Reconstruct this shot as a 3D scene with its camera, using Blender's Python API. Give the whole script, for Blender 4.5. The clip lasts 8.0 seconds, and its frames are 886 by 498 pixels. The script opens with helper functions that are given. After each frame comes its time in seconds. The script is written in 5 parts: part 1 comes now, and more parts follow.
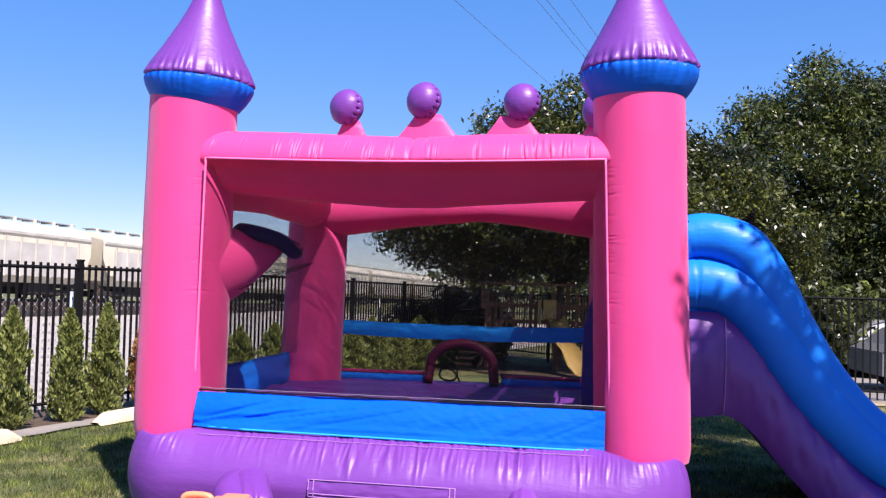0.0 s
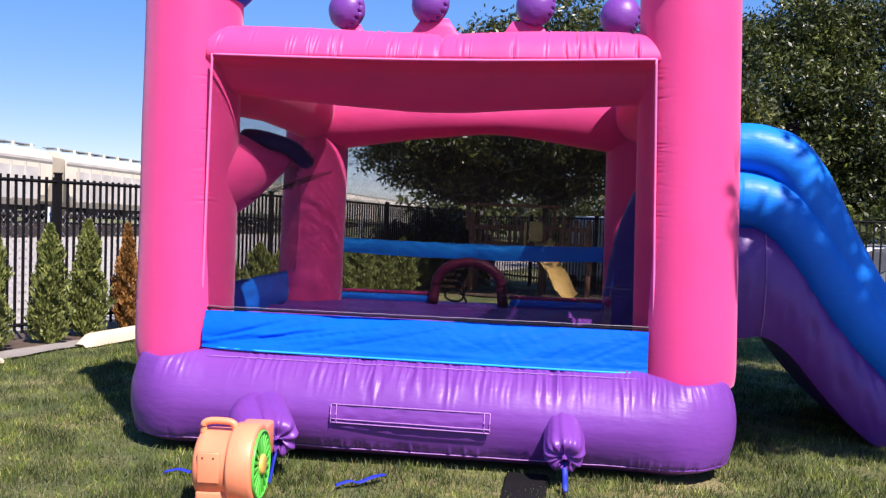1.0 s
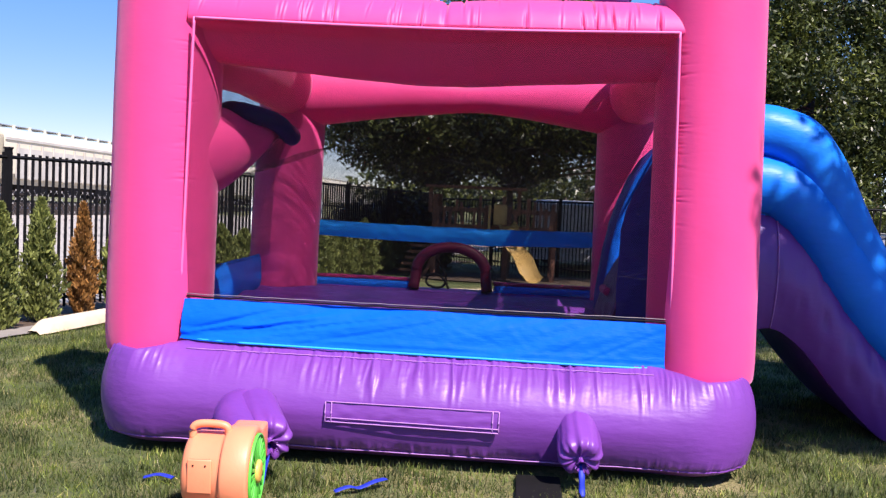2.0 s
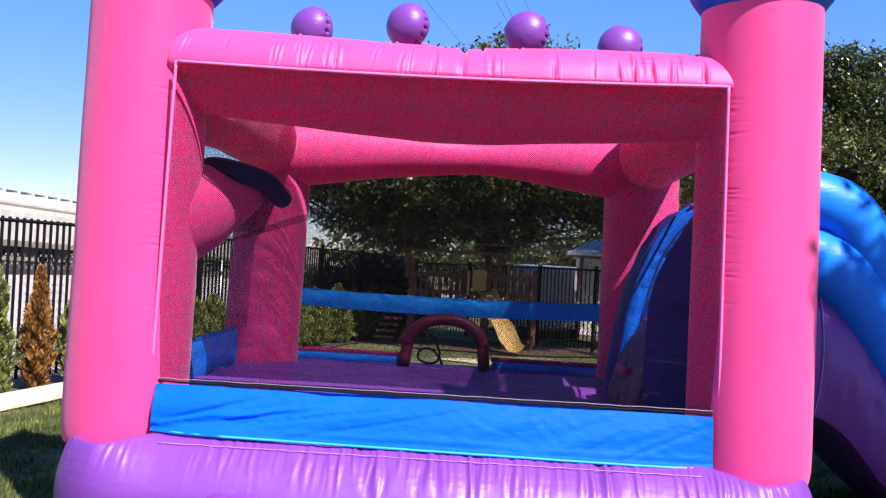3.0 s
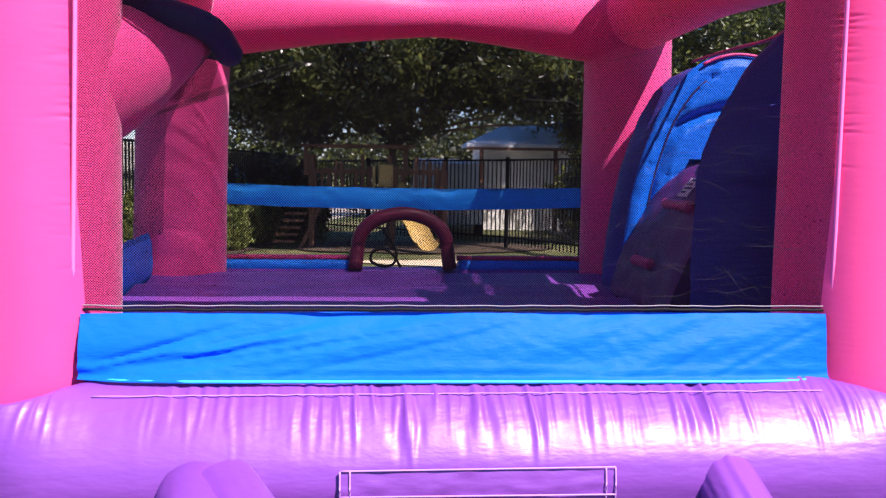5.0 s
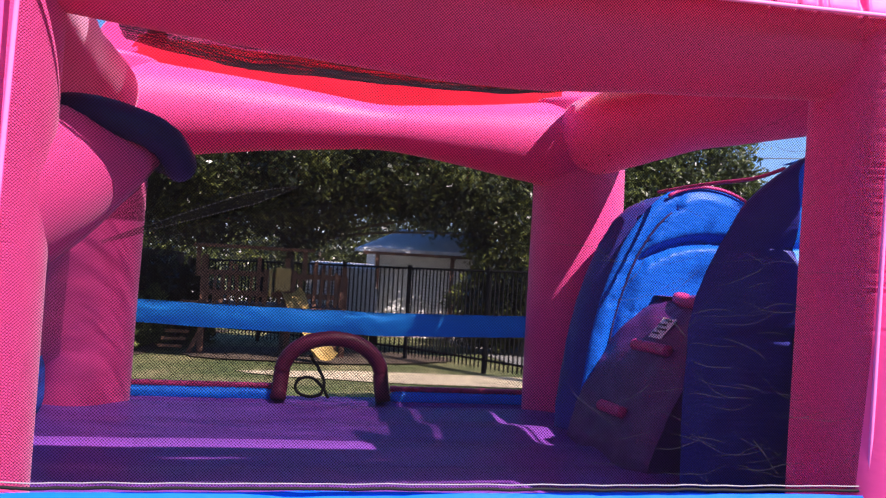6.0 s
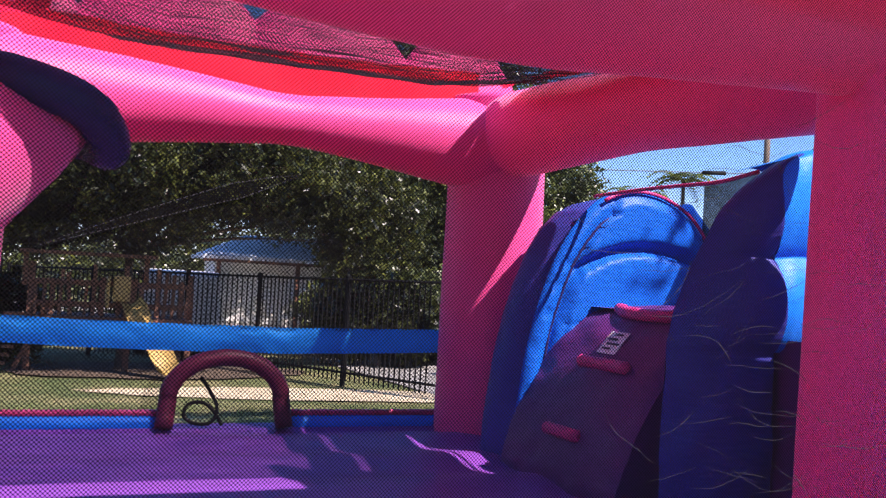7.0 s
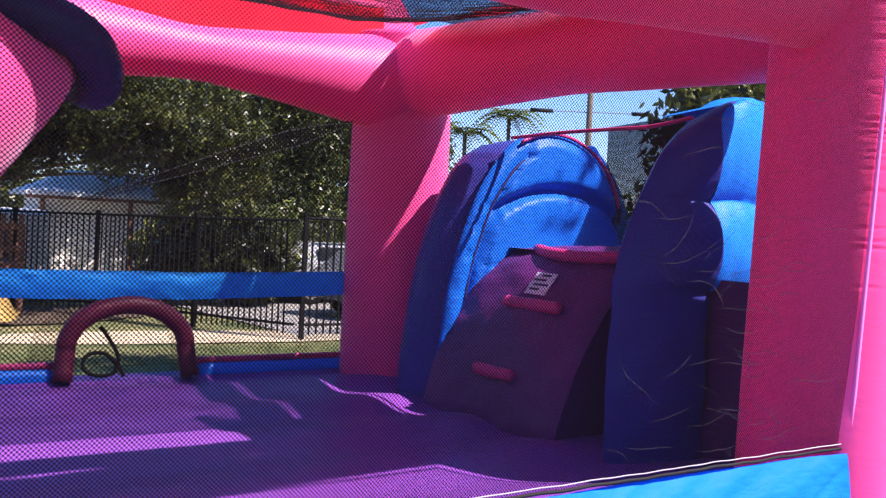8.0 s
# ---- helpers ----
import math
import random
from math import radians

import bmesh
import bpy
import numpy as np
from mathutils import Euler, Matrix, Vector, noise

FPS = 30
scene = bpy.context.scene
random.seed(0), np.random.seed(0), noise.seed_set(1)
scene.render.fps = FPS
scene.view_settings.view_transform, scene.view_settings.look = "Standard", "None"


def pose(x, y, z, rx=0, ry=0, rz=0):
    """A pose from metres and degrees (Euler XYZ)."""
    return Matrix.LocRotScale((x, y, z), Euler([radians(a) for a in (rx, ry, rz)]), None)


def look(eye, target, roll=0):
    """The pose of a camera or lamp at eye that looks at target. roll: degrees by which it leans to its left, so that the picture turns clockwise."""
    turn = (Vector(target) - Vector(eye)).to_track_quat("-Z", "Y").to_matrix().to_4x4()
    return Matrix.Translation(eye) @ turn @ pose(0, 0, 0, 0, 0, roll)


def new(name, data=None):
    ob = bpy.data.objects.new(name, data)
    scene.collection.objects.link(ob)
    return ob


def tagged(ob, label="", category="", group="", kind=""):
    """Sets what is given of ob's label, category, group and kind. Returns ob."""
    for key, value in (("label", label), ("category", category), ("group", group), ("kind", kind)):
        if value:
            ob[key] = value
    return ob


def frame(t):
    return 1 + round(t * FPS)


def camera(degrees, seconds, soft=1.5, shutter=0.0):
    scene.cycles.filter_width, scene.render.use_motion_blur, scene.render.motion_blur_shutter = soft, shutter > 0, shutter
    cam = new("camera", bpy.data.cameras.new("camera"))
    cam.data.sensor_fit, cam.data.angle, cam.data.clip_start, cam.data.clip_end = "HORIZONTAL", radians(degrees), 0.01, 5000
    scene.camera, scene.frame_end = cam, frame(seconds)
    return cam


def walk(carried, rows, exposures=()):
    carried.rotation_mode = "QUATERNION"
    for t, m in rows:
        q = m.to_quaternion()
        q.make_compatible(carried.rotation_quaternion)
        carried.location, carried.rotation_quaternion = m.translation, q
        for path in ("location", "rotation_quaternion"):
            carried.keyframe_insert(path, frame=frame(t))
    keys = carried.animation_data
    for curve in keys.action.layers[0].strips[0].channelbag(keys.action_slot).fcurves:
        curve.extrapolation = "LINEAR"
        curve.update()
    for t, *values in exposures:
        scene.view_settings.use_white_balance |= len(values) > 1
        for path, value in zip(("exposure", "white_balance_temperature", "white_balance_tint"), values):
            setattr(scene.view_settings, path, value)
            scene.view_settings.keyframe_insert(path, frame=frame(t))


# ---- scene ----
cam = camera(50.0, 8.0, soft=1.3, shutter=0.08)
PATH = [
    (0, (1.46, -6.534, 1.746), (1.115, -4.565, 1.81), 1.5),
    (0.5, (1.223, -6.287, 1.713), (0.901, -4.313, 1.718), 1.7),
    (1, (0.943, -6.099, 1.64), (0.679, -4.119, 1.549), 1.9),
    (1.2, (0.931, -6.011, 1.617), (0.669, -4.032, 1.49), 2.1),
    (2.3, (0.368, -5.52, 1.641), (0.264, -3.526, 1.52), 2.8),
    (2.5, (0.29, -5.377, 1.656), (0.202, -3.381, 1.569), 3.0),
    (3, (0.218, -4.981, 1.657), (0.138, -2.982, 1.666), 3.1),
    (3.5, (0.063, -4.667, 1.681), (0.024, -2.67, 1.775), 3.3),
    (4, (-0.173, -4.301, 1.679), (-0.133, -2.301, 1.701), 2.3),
    (4.2, (-0.236, -4.176, 1.633), (-0.167, -2.178, 1.584), 1.8),
    (5.3, (-0.575, -3.438, 1.479), (-0.303, -1.466, 1.286), 1.8),
    (5.5, (-0.662, -3.294, 1.544), (-0.334, -1.325, 1.435), 2.6),
    (6, (-0.803, -3.002, 1.635), (-0.358, -1.053, 1.662), 3.3),
    (6.5, (-0.967, -2.589, 1.635), (-0.356, -0.686, 1.694), 3.8),
    (7, (-1.169, -2.282, 1.612), (-0.377, -0.446, 1.676), 3.3),
    (7.5, (-1.425, -2.09, 1.623), (-0.443, -0.348, 1.61), 2.6),
    (8, (-1.625, -1.966, 1.623), (-0.498, -0.315, 1.57), 3.0),
]
EXPOSURES = [(0.0, 0.92, 6350, 24), (0.8, 0.86, 6350, 24), (2.5, 0.98, 6350, 24), (3.5, 1.16, 6350, 24), (5.4, 1.38, 6400, 26), (6.5, 1.63, 6400, 26), (8.0, 1.88, 6400, 26)]
walk(cam, [(t, look(eye, target, roll)) for t, eye, target, roll in PATH], EXPOSURES)

# ---------------------------------------------------------------- world and sun
SUN_FROM = Vector((0.48, -0.65, 1.0)).normalized()
world = bpy.data.worlds.new("clear_sky")
scene.world = world
world.use_nodes = True
wn = world.node_tree.nodes
sky = wn.new("ShaderNodeTexSky")
sky.sky_type = "NISHITA"
sky.sun_disc = False
sky.sun_elevation = math.asin(SUN_FROM.z)
sky.sun_rotation = math.atan2(SUN_FROM.x, SUN_FROM.y)
sky.air_density, sky.dust_density, sky.ozone_density = 0.7, 0.1, 4.5
soft, rich = wn.new("ShaderNodeGamma"), wn.new("ShaderNodeHueSaturation")
soft.inputs[1].default_value = 0.38
rich.inputs["Hue"].default_value, rich.inputs["Saturation"].default_value = 0.514, 2.25
world.node_tree.links.new(sky.outputs[0], soft.inputs[0])
world.node_tree.links.new(soft.outputs[0], rich.inputs["Color"])
world.node_tree.links.new(rich.outputs[0], wn["Background"].inputs[0])
wn["Background"].inputs[1].default_value = 0.268
sun_data = bpy.data.lights.new("sun", "SUN")
sun_data.energy, sun_data.angle, sun_data.color = 5.0, radians(0.53), (1.0, 0.93, 0.83)
sun = new("sun", sun_data)
sun.matrix_world = look(SUN_FROM * 60, (0, 0, 0))

# ---------------------------------------------------------------- materials
def node_mat(name):
    m = bpy.data.materials.new(name)
    m.use_nodes = True
    nt = m.node_tree
    return m, nt, nt.nodes["Principled BSDF"]


def coords(nt, scale=(1, 1, 1), kind="Object"):
    tc, mp = nt.nodes.new("ShaderNodeTexCoord"), nt.nodes.new("ShaderNodeMapping")
    mp.inputs["Scale"].default_value = scale
    nt.links.new(tc.outputs[kind], mp.inputs[0])
    return mp.outputs[0]


def noise_tex(nt, vec, scale, detail=4.0, rough=0.55):
    n = nt.nodes.new("ShaderNodeTexNoise")
    n.inputs["Scale"].default_value, n.inputs["Detail"].default_value, n.inputs["Roughness"].default_value = scale, detail, rough
    nt.links.new(vec, n.inputs["Vector"])
    return n.outputs["Fac"]


def ramp(nt, fac, stops):
    r = nt.nodes.new("ShaderNodeValToRGB")
    while len(r.color_ramp.elements) < len(stops):
        r.color_ramp.elements.new(0.5)
    for e, (p, c) in zip(r.color_ramp.elements, stops):
        e.position, e.color = p, (*c, 1)
    nt.links.new(fac, r.inputs[0])
    return r.outputs[0]


def bump(nt, b, height, strength, distance=0.01, below=None):
    n = nt.nodes.new("ShaderNodeBump")
    n.inputs["Strength"].default_value, n.inputs["Distance"].default_value = strength, distance
    nt.links.new(height, n.inputs["Height"])
    if below is not None:
        nt.links.new(below, n.inputs["Normal"])
    nt.links.new(n.outputs[0], b.inputs["Normal"])
    return n.outputs[0]


def vary(c, f):
    return tuple(min(1, v * f) for v in c)


def plain(name, color, rough=0.6, metal=0.0, amount=0.12, scale=6.0, bump_s=0.15, bump_scale=60.0):
    m, nt, b = node_mat(name)
    v = coords(nt)
    col = ramp(nt, noise_tex(nt, v, scale, 5), [(0.3, vary(color, 1 - amount)), (0.7, vary(color, 1 + amount))])
    nt.links.new(col, b.inputs["Base Color"])
    b.inputs["Roughness"].default_value, b.inputs["Metallic"].default_value = rough, metal
    bump(nt, b, noise_tex(nt, v, bump_scale, 3), bump_s, 0.004)
    return m


def vinyl(name, color, rough=0.38, crease=0.5, thin=0.0, spec=0.27, through_color=None):
    """PVC-coated cloth under air pressure: soft sheen, faint weave, shallow creases, scuffs."""
    m, nt, b = node_mat(name)
    v = coords(nt)
    dirt = noise_tex(nt, v, 1.7, 6)
    col = ramp(nt, dirt, [(0.25, vary(color, 0.9)), (0.55, color), (0.8, vary(color, 1.06))])
    nt.links.new(col, b.inputs["Base Color"])
    mr = nt.nodes.new("ShaderNodeMapRange")
    mr.inputs["To Min"].default_value, mr.inputs["To Max"].default_value = rough - 0.06, rough + 0.12
    nt.links.new(noise_tex(nt, v, 9, 5), mr.inputs["Value"])
    nt.links.new(mr.outputs[0], b.inputs["Roughness"])
    b.inputs["Specular IOR Level"].default_value = spec
    low = bump(nt, b, noise_tex(nt, coords(nt, (1, 1, 1)), 3.2, 3, 0.4), 0.22 * crease, 0.05)
    fine = bump(nt, b, noise_tex(nt, coords(nt, (5, 5, 16)), 2.6, 4, 0.5), 0.16 * crease, 0.02, low)
    bump(nt, b, noise_tex(nt, v, 900, 1), 0.05, 0.001, fine)
    if thin:
        t = nt.nodes.new("ShaderNodeBsdfTranslucent")
        if through_color:
            t.inputs[0].default_value = (*through_color, 1)
        else:
            nt.links.new(col, t.inputs[0])
        mix = nt.nodes.new("ShaderNodeMixShader")
        mix.inputs[0].default_value = thin
        nt.links.new(b.outputs[0], mix.inputs[1])
        nt.links.new(t.outputs[0], mix.inputs[2])
        nt.links.new(mix.outputs[0], nt.nodes["Material Output"].inputs[0])
    return m


def netting(name, color, pitch=0.0085, cover=0.5, rough=0.8, sheen=0.012, streak=False):
    """Knitted safety net: real holes between the threads."""
    m, nt, b = node_mat(name)
    out = nt.nodes["Material Output"]
    uv = nt.nodes.new("ShaderNodeUVMap")
    sx = nt.nodes.new("ShaderNodeSeparateXYZ")
    nt.links.new(uv.outputs[0], sx.inputs[0])

    def mth(op, a, c=None, val=0.0):
        n = nt.nodes.new("ShaderNodeMath")
        n.operation = op
        nt.links.new(a, n.inputs[0])
        if c is not None:
            nt.links.new(c, n.inputs[1])
        else:
            n.inputs[1].default_value = val
        return n.outputs[0]

    k = math.pi / (pitch * 1.414)
    a = mth("ABSOLUTE", mth("SINE", mth("MULTIPLY", mth("ADD", sx.outputs[0], sx.outputs[1]), val=k)))
    c = mth("ABSOLUTE", mth("SINE", mth("MULTIPLY", mth("SUBTRACT", sx.outputs[0], sx.outputs[1]), val=k)))
    h = mth("MULTIPLY", a, c)
    if streak:
        # crumpled folds, where the net lies double
        mp = nt.nodes.new("ShaderNodeMapping")
        mp.inputs["Rotation"].default_value, mp.inputs["Scale"].default_value = (0, 0, 0.12), (1.6, 46, 1)
        nt.links.new(uv.outputs[0], mp.inputs[0])
        fold = mth("MULTIPLY", mth("SUBTRACT", noise_tex(nt, mp.outputs[0], 1.6, 3, 0.6), val=0.50), val=1.7)
        h = mth("SUBTRACT", h, fold)
    grid_sin = np.sin((np.arange(200) + 0.5) * np.pi / 400)
    w = float(np.quantile(np.outer(grid_sin, grid_sin), cover))
    hole = nt.nodes.new("ShaderNodeMapRange")
    hole.inputs["From Min"].default_value, hole.inputs["From Max"].default_value = w * 0.55, w * 1.55
    nt.links.new(h, hole.inputs["Value"])
    tr = nt.nodes.new("ShaderNodeBsdfTransparent")
    mix = nt.nodes.new("ShaderNodeMixShader")
    nt.links.new(hole.outputs[0], mix.inputs[0])
    nt.links.new(b.outputs[0], mix.inputs[1])
    nt.links.new(tr.outputs[0], mix.inputs[2])
    nt.links.new(mix.outputs[0], out.inputs[0])
    b.inputs["Base Color"].default_value = (*color, 1)
    b.inputs["Roughness"].default_value = rough
    b.inputs["Specular IOR Level"].default_value = sheen
    return m


def leaf_mat(name, dark, light, rough=0.5, trans=0.25, tip=None, clump=0.0):
    m, nt, b = node_mat(name)
    g = nt.nodes.new("ShaderNodeNewGeometry")
    col = ramp(nt, g.outputs["Random Per Island"], [(0.0, dark), (0.65, light), (0.86, vary(light, 1.4)), (1.0, tip or vary(light, 1.5))])
    # Noise puts sunlit and shaded clumps into the leaf colour; on grass, tone patches.
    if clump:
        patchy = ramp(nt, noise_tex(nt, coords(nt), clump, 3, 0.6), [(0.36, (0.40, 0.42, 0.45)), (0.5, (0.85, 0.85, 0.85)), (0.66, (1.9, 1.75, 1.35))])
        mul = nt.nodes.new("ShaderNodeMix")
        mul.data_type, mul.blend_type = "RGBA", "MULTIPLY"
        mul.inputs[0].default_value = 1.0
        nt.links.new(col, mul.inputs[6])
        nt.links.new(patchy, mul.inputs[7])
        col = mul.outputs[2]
    nt.links.new(col, b.inputs["Base Color"])
    b.inputs["Roughness"].default_value = rough
    t = nt.nodes.new("ShaderNodeBsdfTranslucent")
    nt.links.new(col, t.inputs[0])
    mix = nt.nodes.new("ShaderNodeMixShader")
    mix.inputs[0].default_value = trans
    nt.links.new(b.outputs[0], mix.inputs[1])
    nt.links.new(t.outputs[0], mix.inputs[2])
    nt.links.new(mix.outputs[0], nt.nodes["Material Output"].inputs[0])
    return m


PINK = vinyl("pink_vinyl", (0.95, 0.076, 0.31), 0.46, 0.34, thin=0.22, spec=0.42, through_color=(0.97, 0.05, 0.14))
pink_b = PINK.node_tree.nodes["Principled BSDF"]
pink_b.inputs["Sheen Weight"].default_value, pink_b.inputs["Sheen Roughness"].default_value = 0.36, 0.45
pink_b.inputs["Sheen Tint"].default_value = (1.0, 0.80, 1.0, 1)
PINK_SOFT = vinyl("light_pink_piping", (0.92, 0.17, 0.42), 0.5)
RED = vinyl("red_vinyl", (0.80, 0.02, 0.05), 0.45, 0.5, 0.45)
CRIMSON = vinyl("crimson_vinyl", (0.11, 0.010, 0.035), 0.45)
INDIGO = vinyl("dark_indigo_vinyl", (0.034, 0.034, 0.235), 0.42, 1.2, spec=0.2)
PURPLE = vinyl("purple_vinyl", (0.170, 0.044, 0.300), 0.40, 0.8, spec=0.5)
# Purple with the shade over ramp and wall foot put into the colour.
SHADED_PURPLE = vinyl("shaded_purple_vinyl", (0.098, 0.015, 0.118), 0.42, 1.3, spec=0.3)
WALL_BLUE = vinyl("azure_quilted_vinyl", (0.002, 0.105, 0.56), 0.42, 1.5, spec=0.14)
STRAP_BLUE = vinyl("light_blue_strip_vinyl", (0.005, 0.34, 0.95), 0.5, 0.8, 0.2, 0.15)
BLUE = vinyl("blue_vinyl", (0.002, 0.19, 0.78), 0.40, 0.9, spec=0.25)
BLUE_CLOTH = vinyl("blue_flap_vinyl", (0.0, 0.105, 0.78), 0.48, 1.4, spec=0.05)
# Lighter than the flap: highlight on the upturned hem put into the colour.
HEM_BLUE = vinyl("lit_blue_hem", (0.02, 0.36, 0.90), 0.4)
# Darker copy of the blue: shade on the down-facing collar put into the colour.
COLLAR_BLUE = vinyl("shaded_blue_collar_vinyl", (0.002, 0.11, 0.62), 0.42, 0.9, spec=0.16)
NAVY = vinyl("navy_vinyl", (0.020, 0.014, 0.085), 0.45, spec=0.2)
NET = netting("black_netting", (0.004, 0.0035, 0.004), 0.0068, 0.31)
FRONT_NET = netting("black_front_netting", (0.004, 0.0035, 0.004), 0.0070, 0.37)
# Paler thread colour stands in for light caught along net folds.
PALE_NET = netting("sunlit_pale_netting", (0.036, 0.033, 0.038), 0.0070, 0.42)
DENSE_NET = netting("doubled_black_netting", (0.010, 0.010, 0.007), 0.0068, 0.90)
FOLD_NET = netting("folded_black_netting", (0.004, 0.0035, 0.004), 0.0070, 0.66)
LILAC = vinyl("pale_lilac_thread", (0.42, 0.20, 0.52), 0.6)
ROOF_NET = netting("dark_roof_netting", (0.045, 0.034, 0.040), 0.0068, 0.80, streak=True)
WHITE_CORD = plain("white_cord", (0.22, 0.20, 0.22), 0.7)
BLUE_WEB = plain("blue_webbing", (0.01, 0.03, 0.42), 0.6)
BLACK_RUBBER = plain("black_rubber", (0.009, 0.009, 0.009), 0.7)
BLACK_RUBBER.node_tree.nodes["Principled BSDF"].inputs["Specular IOR Level"].default_value = 0.15
ORANGE = plain("orange_plastic", (0.86, 0.27, 0.13), 0.45, 0, 0.06)
GREEN = plain("green_plastic", (0.09, 0.55, 0.06), 0.4, 0, 0.08)
YELLOW = plain("yellow_plastic", (0.80, 0.48, 0.10), 0.45)
LABEL_WHITE = plain("printed_label", (0.70, 0.68, 0.66), 0.5)
INK = plain("label_ink", (0.05, 0.04, 0.05), 0.6)
IRON = plain("black_iron", (0.008, 0.008, 0.009), 0.7, 0.0, 0.2)
IRON.node_tree.nodes["Principled BSDF"].inputs["Specular IOR Level"].default_value = 0.12
STEEL = plain("galvanised_steel", (0.45, 0.46, 0.47), 0.45, 0.7)
CONCRETE = plain("cream_concrete", (0.62, 0.53, 0.37), 0.85, 0, 0.12, 5, 0.4, 40)
PAVING = plain("grey_paving", (0.24, 0.22, 0.19), 0.9, 0, 0.2, 2.5, 0.4, 50)
SOIL = plain("brown_soil", (0.075, 0.05, 0.03), 0.95, 0, 0.4, 8, 0.8, 30)
SAND = plain("dry_tan_earth", (0.48, 0.39, 0.25), 0.95, 0, 0.25, 3, 0.6, 40)
WOOD = plain("weathered_redwood", (0.145, 0.062, 0.036), 0.75, 0, 0.3, 10, 0.4, 30)
TAN = plain("tan_plastic", (0.44, 0.29, 0.09), 0.4, 0, 0.1)
TRAIN_CREAM = plain("cream_railcar_paint", (0.64, 0.58, 0.44), 0.6, 0, 0.08, 0.6, 0.1, 8)
TRAIN_GREY = plain("faded_railcar_paint", (0.46, 0.44, 0.39), 0.7, 0, 0.18, 0.8, 0.2, 8)
RUST = plain("dark_underframe", (0.035, 0.025, 0.02), 0.85, 0, 0.4, 3)
BARK = plain("grey_brown_bark", (0.13, 0.095, 0.07), 0.9, 0, 0.35, 6, 0.9, 25)
WALL_WHITE = plain("white_stucco", (0.82, 0.80, 0.76), 0.85, 0, 0.06, 2)
ROOF_GREY = plain("blue_grey_shingle", (0.52, 0.54, 0.56), 0.8, 0, 0.15, 9)
GLASS_DARK = plain("dark_glass", (0.02, 0.025, 0.03), 0.08)
CAR_WHITE = plain("white_car_paint", (0.75, 0.75, 0.75), 0.25, 0, 0.03)
CAR_SILVER = plain("silver_car_paint", (0.38, 0.39, 0.40), 0.3, 0.2, 0.05)
CAR_GREY = plain("grey_car_paint", (0.18, 0.19, 0.21), 0.25, 0.3, 0.05)
# The light tones stand in for sunlit leaf patches, put into the colour.
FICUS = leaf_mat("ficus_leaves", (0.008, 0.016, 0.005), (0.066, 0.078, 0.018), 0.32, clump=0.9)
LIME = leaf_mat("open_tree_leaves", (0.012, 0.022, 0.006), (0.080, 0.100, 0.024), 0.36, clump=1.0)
CYPRESS = leaf_mat("cypress_sprays", (0.05, 0.07, 0.015), (0.21, 0.24, 0.065))
DEAD = leaf_mat("dead_cypress_sprays", (0.10, 0.045, 0.012), (0.30, 0.15, 0.04))
GRASS = leaf_mat("grass_blades", (0.020, 0.038, 0.006), (0.130, 0.180, 0.036), 0.55, 0.3, (0.38, 0.34, 0.16), clump=3.2)
PALM = leaf_mat("palm_fronds", (0.05, 0.08, 0.02), (0.16, 0.20, 0.05))


def lawn_mat():
    m, nt, b = node_mat("lawn")
    v = coords(nt)
    big = noise_tex(nt, v, 0.9, 6, 0.65)
    fine = noise_tex(nt, v, 45, 4)
    mx = nt.nodes.new("ShaderNodeMath")
    mx.operation = "MULTIPLY_ADD"
    mx.inputs[1].default_value, mx.inputs[2].default_value = 0.45, 0.0
    nt.links.new(fine, mx.inputs[0])
    ad = nt.nodes.new("ShaderNodeMath")
    ad.operation = "ADD"
    nt.links.new(mx.outputs[0], ad.inputs[0])
    nt.links.new(big, ad.inputs[1])
    col = ramp(nt, ad.outputs[0], [(0.45, (0.022, 0.038, 0.006)), (0.60, (0.060, 0.086, 0.018)), (0.76, (0.12, 0.125, 0.040)), (0.90, (0.26, 0.22, 0.10))])
    nt.links.new(col, b.inputs["Base Color"])
    b.inputs["Roughness"].default_value = 0.9
    bump(nt, b, fine, 0.9, 0.03)
    return m


LAWN = lawn_mat()


# ---------------------------------------------------------------- mesh tools
def part(name, geo, material, parent=None, label="", smooth=True, uv=None):
    verts, faces = geo
    me = bpy.data.meshes.new(name)
    me.from_pydata([tuple(v) for v in verts], [], faces)
    me.polygons.foreach_set("use_smooth", [smooth] * len(me.polygons))
    if uv is not None:
        lay = me.uv_layers.new(name="UVMap")
        vi = np.empty(len(me.loops), dtype=np.int32)
        me.loops.foreach_get("vertex_index", vi)
        lay.data.foreach_set("uv", np.asarray(uv, dtype=np.float32)[vi].ravel())
    me.materials.append(material)
    me.update()
    ob = new(name, me)
    if parent is not None:
        ob.parent = parent
    if label:
        tagged(ob, label)
    return ob


def holder(name, place, label, category, group="", kind=""):
    e = new(name)
    e.empty_display_size = 0.2
    e.matrix_world = place if isinstance(place, Matrix) else Matrix.Translation(place)
    return tagged(e, label, category, group, kind)


def join(*geos):
    vs, fs = [], []
    for v, f in geos:
        o = len(vs)
        vs.extend(v)
        fs.extend([tuple(i + o for i in q) for q in f])
    return vs, fs


def moved(geo, m):
    return [m @ Vector(v) for v in geo[0]], geo[1]


def box(cx, cy, cz, sx, sy, sz, bev=0.0):
    """A box by centre and size, with chamfered edges where bev is given."""
    bm = bmesh.new()
    bmesh.ops.create_cube(bm, size=1)
    bmesh.ops.scale(bm, vec=(sx, sy, sz), verts=bm.verts)
    if bev:
        bmesh.ops.bevel(bm, geom=list(bm.edges), offset=bev, segments=2, affect="EDGES", profile=0.6)
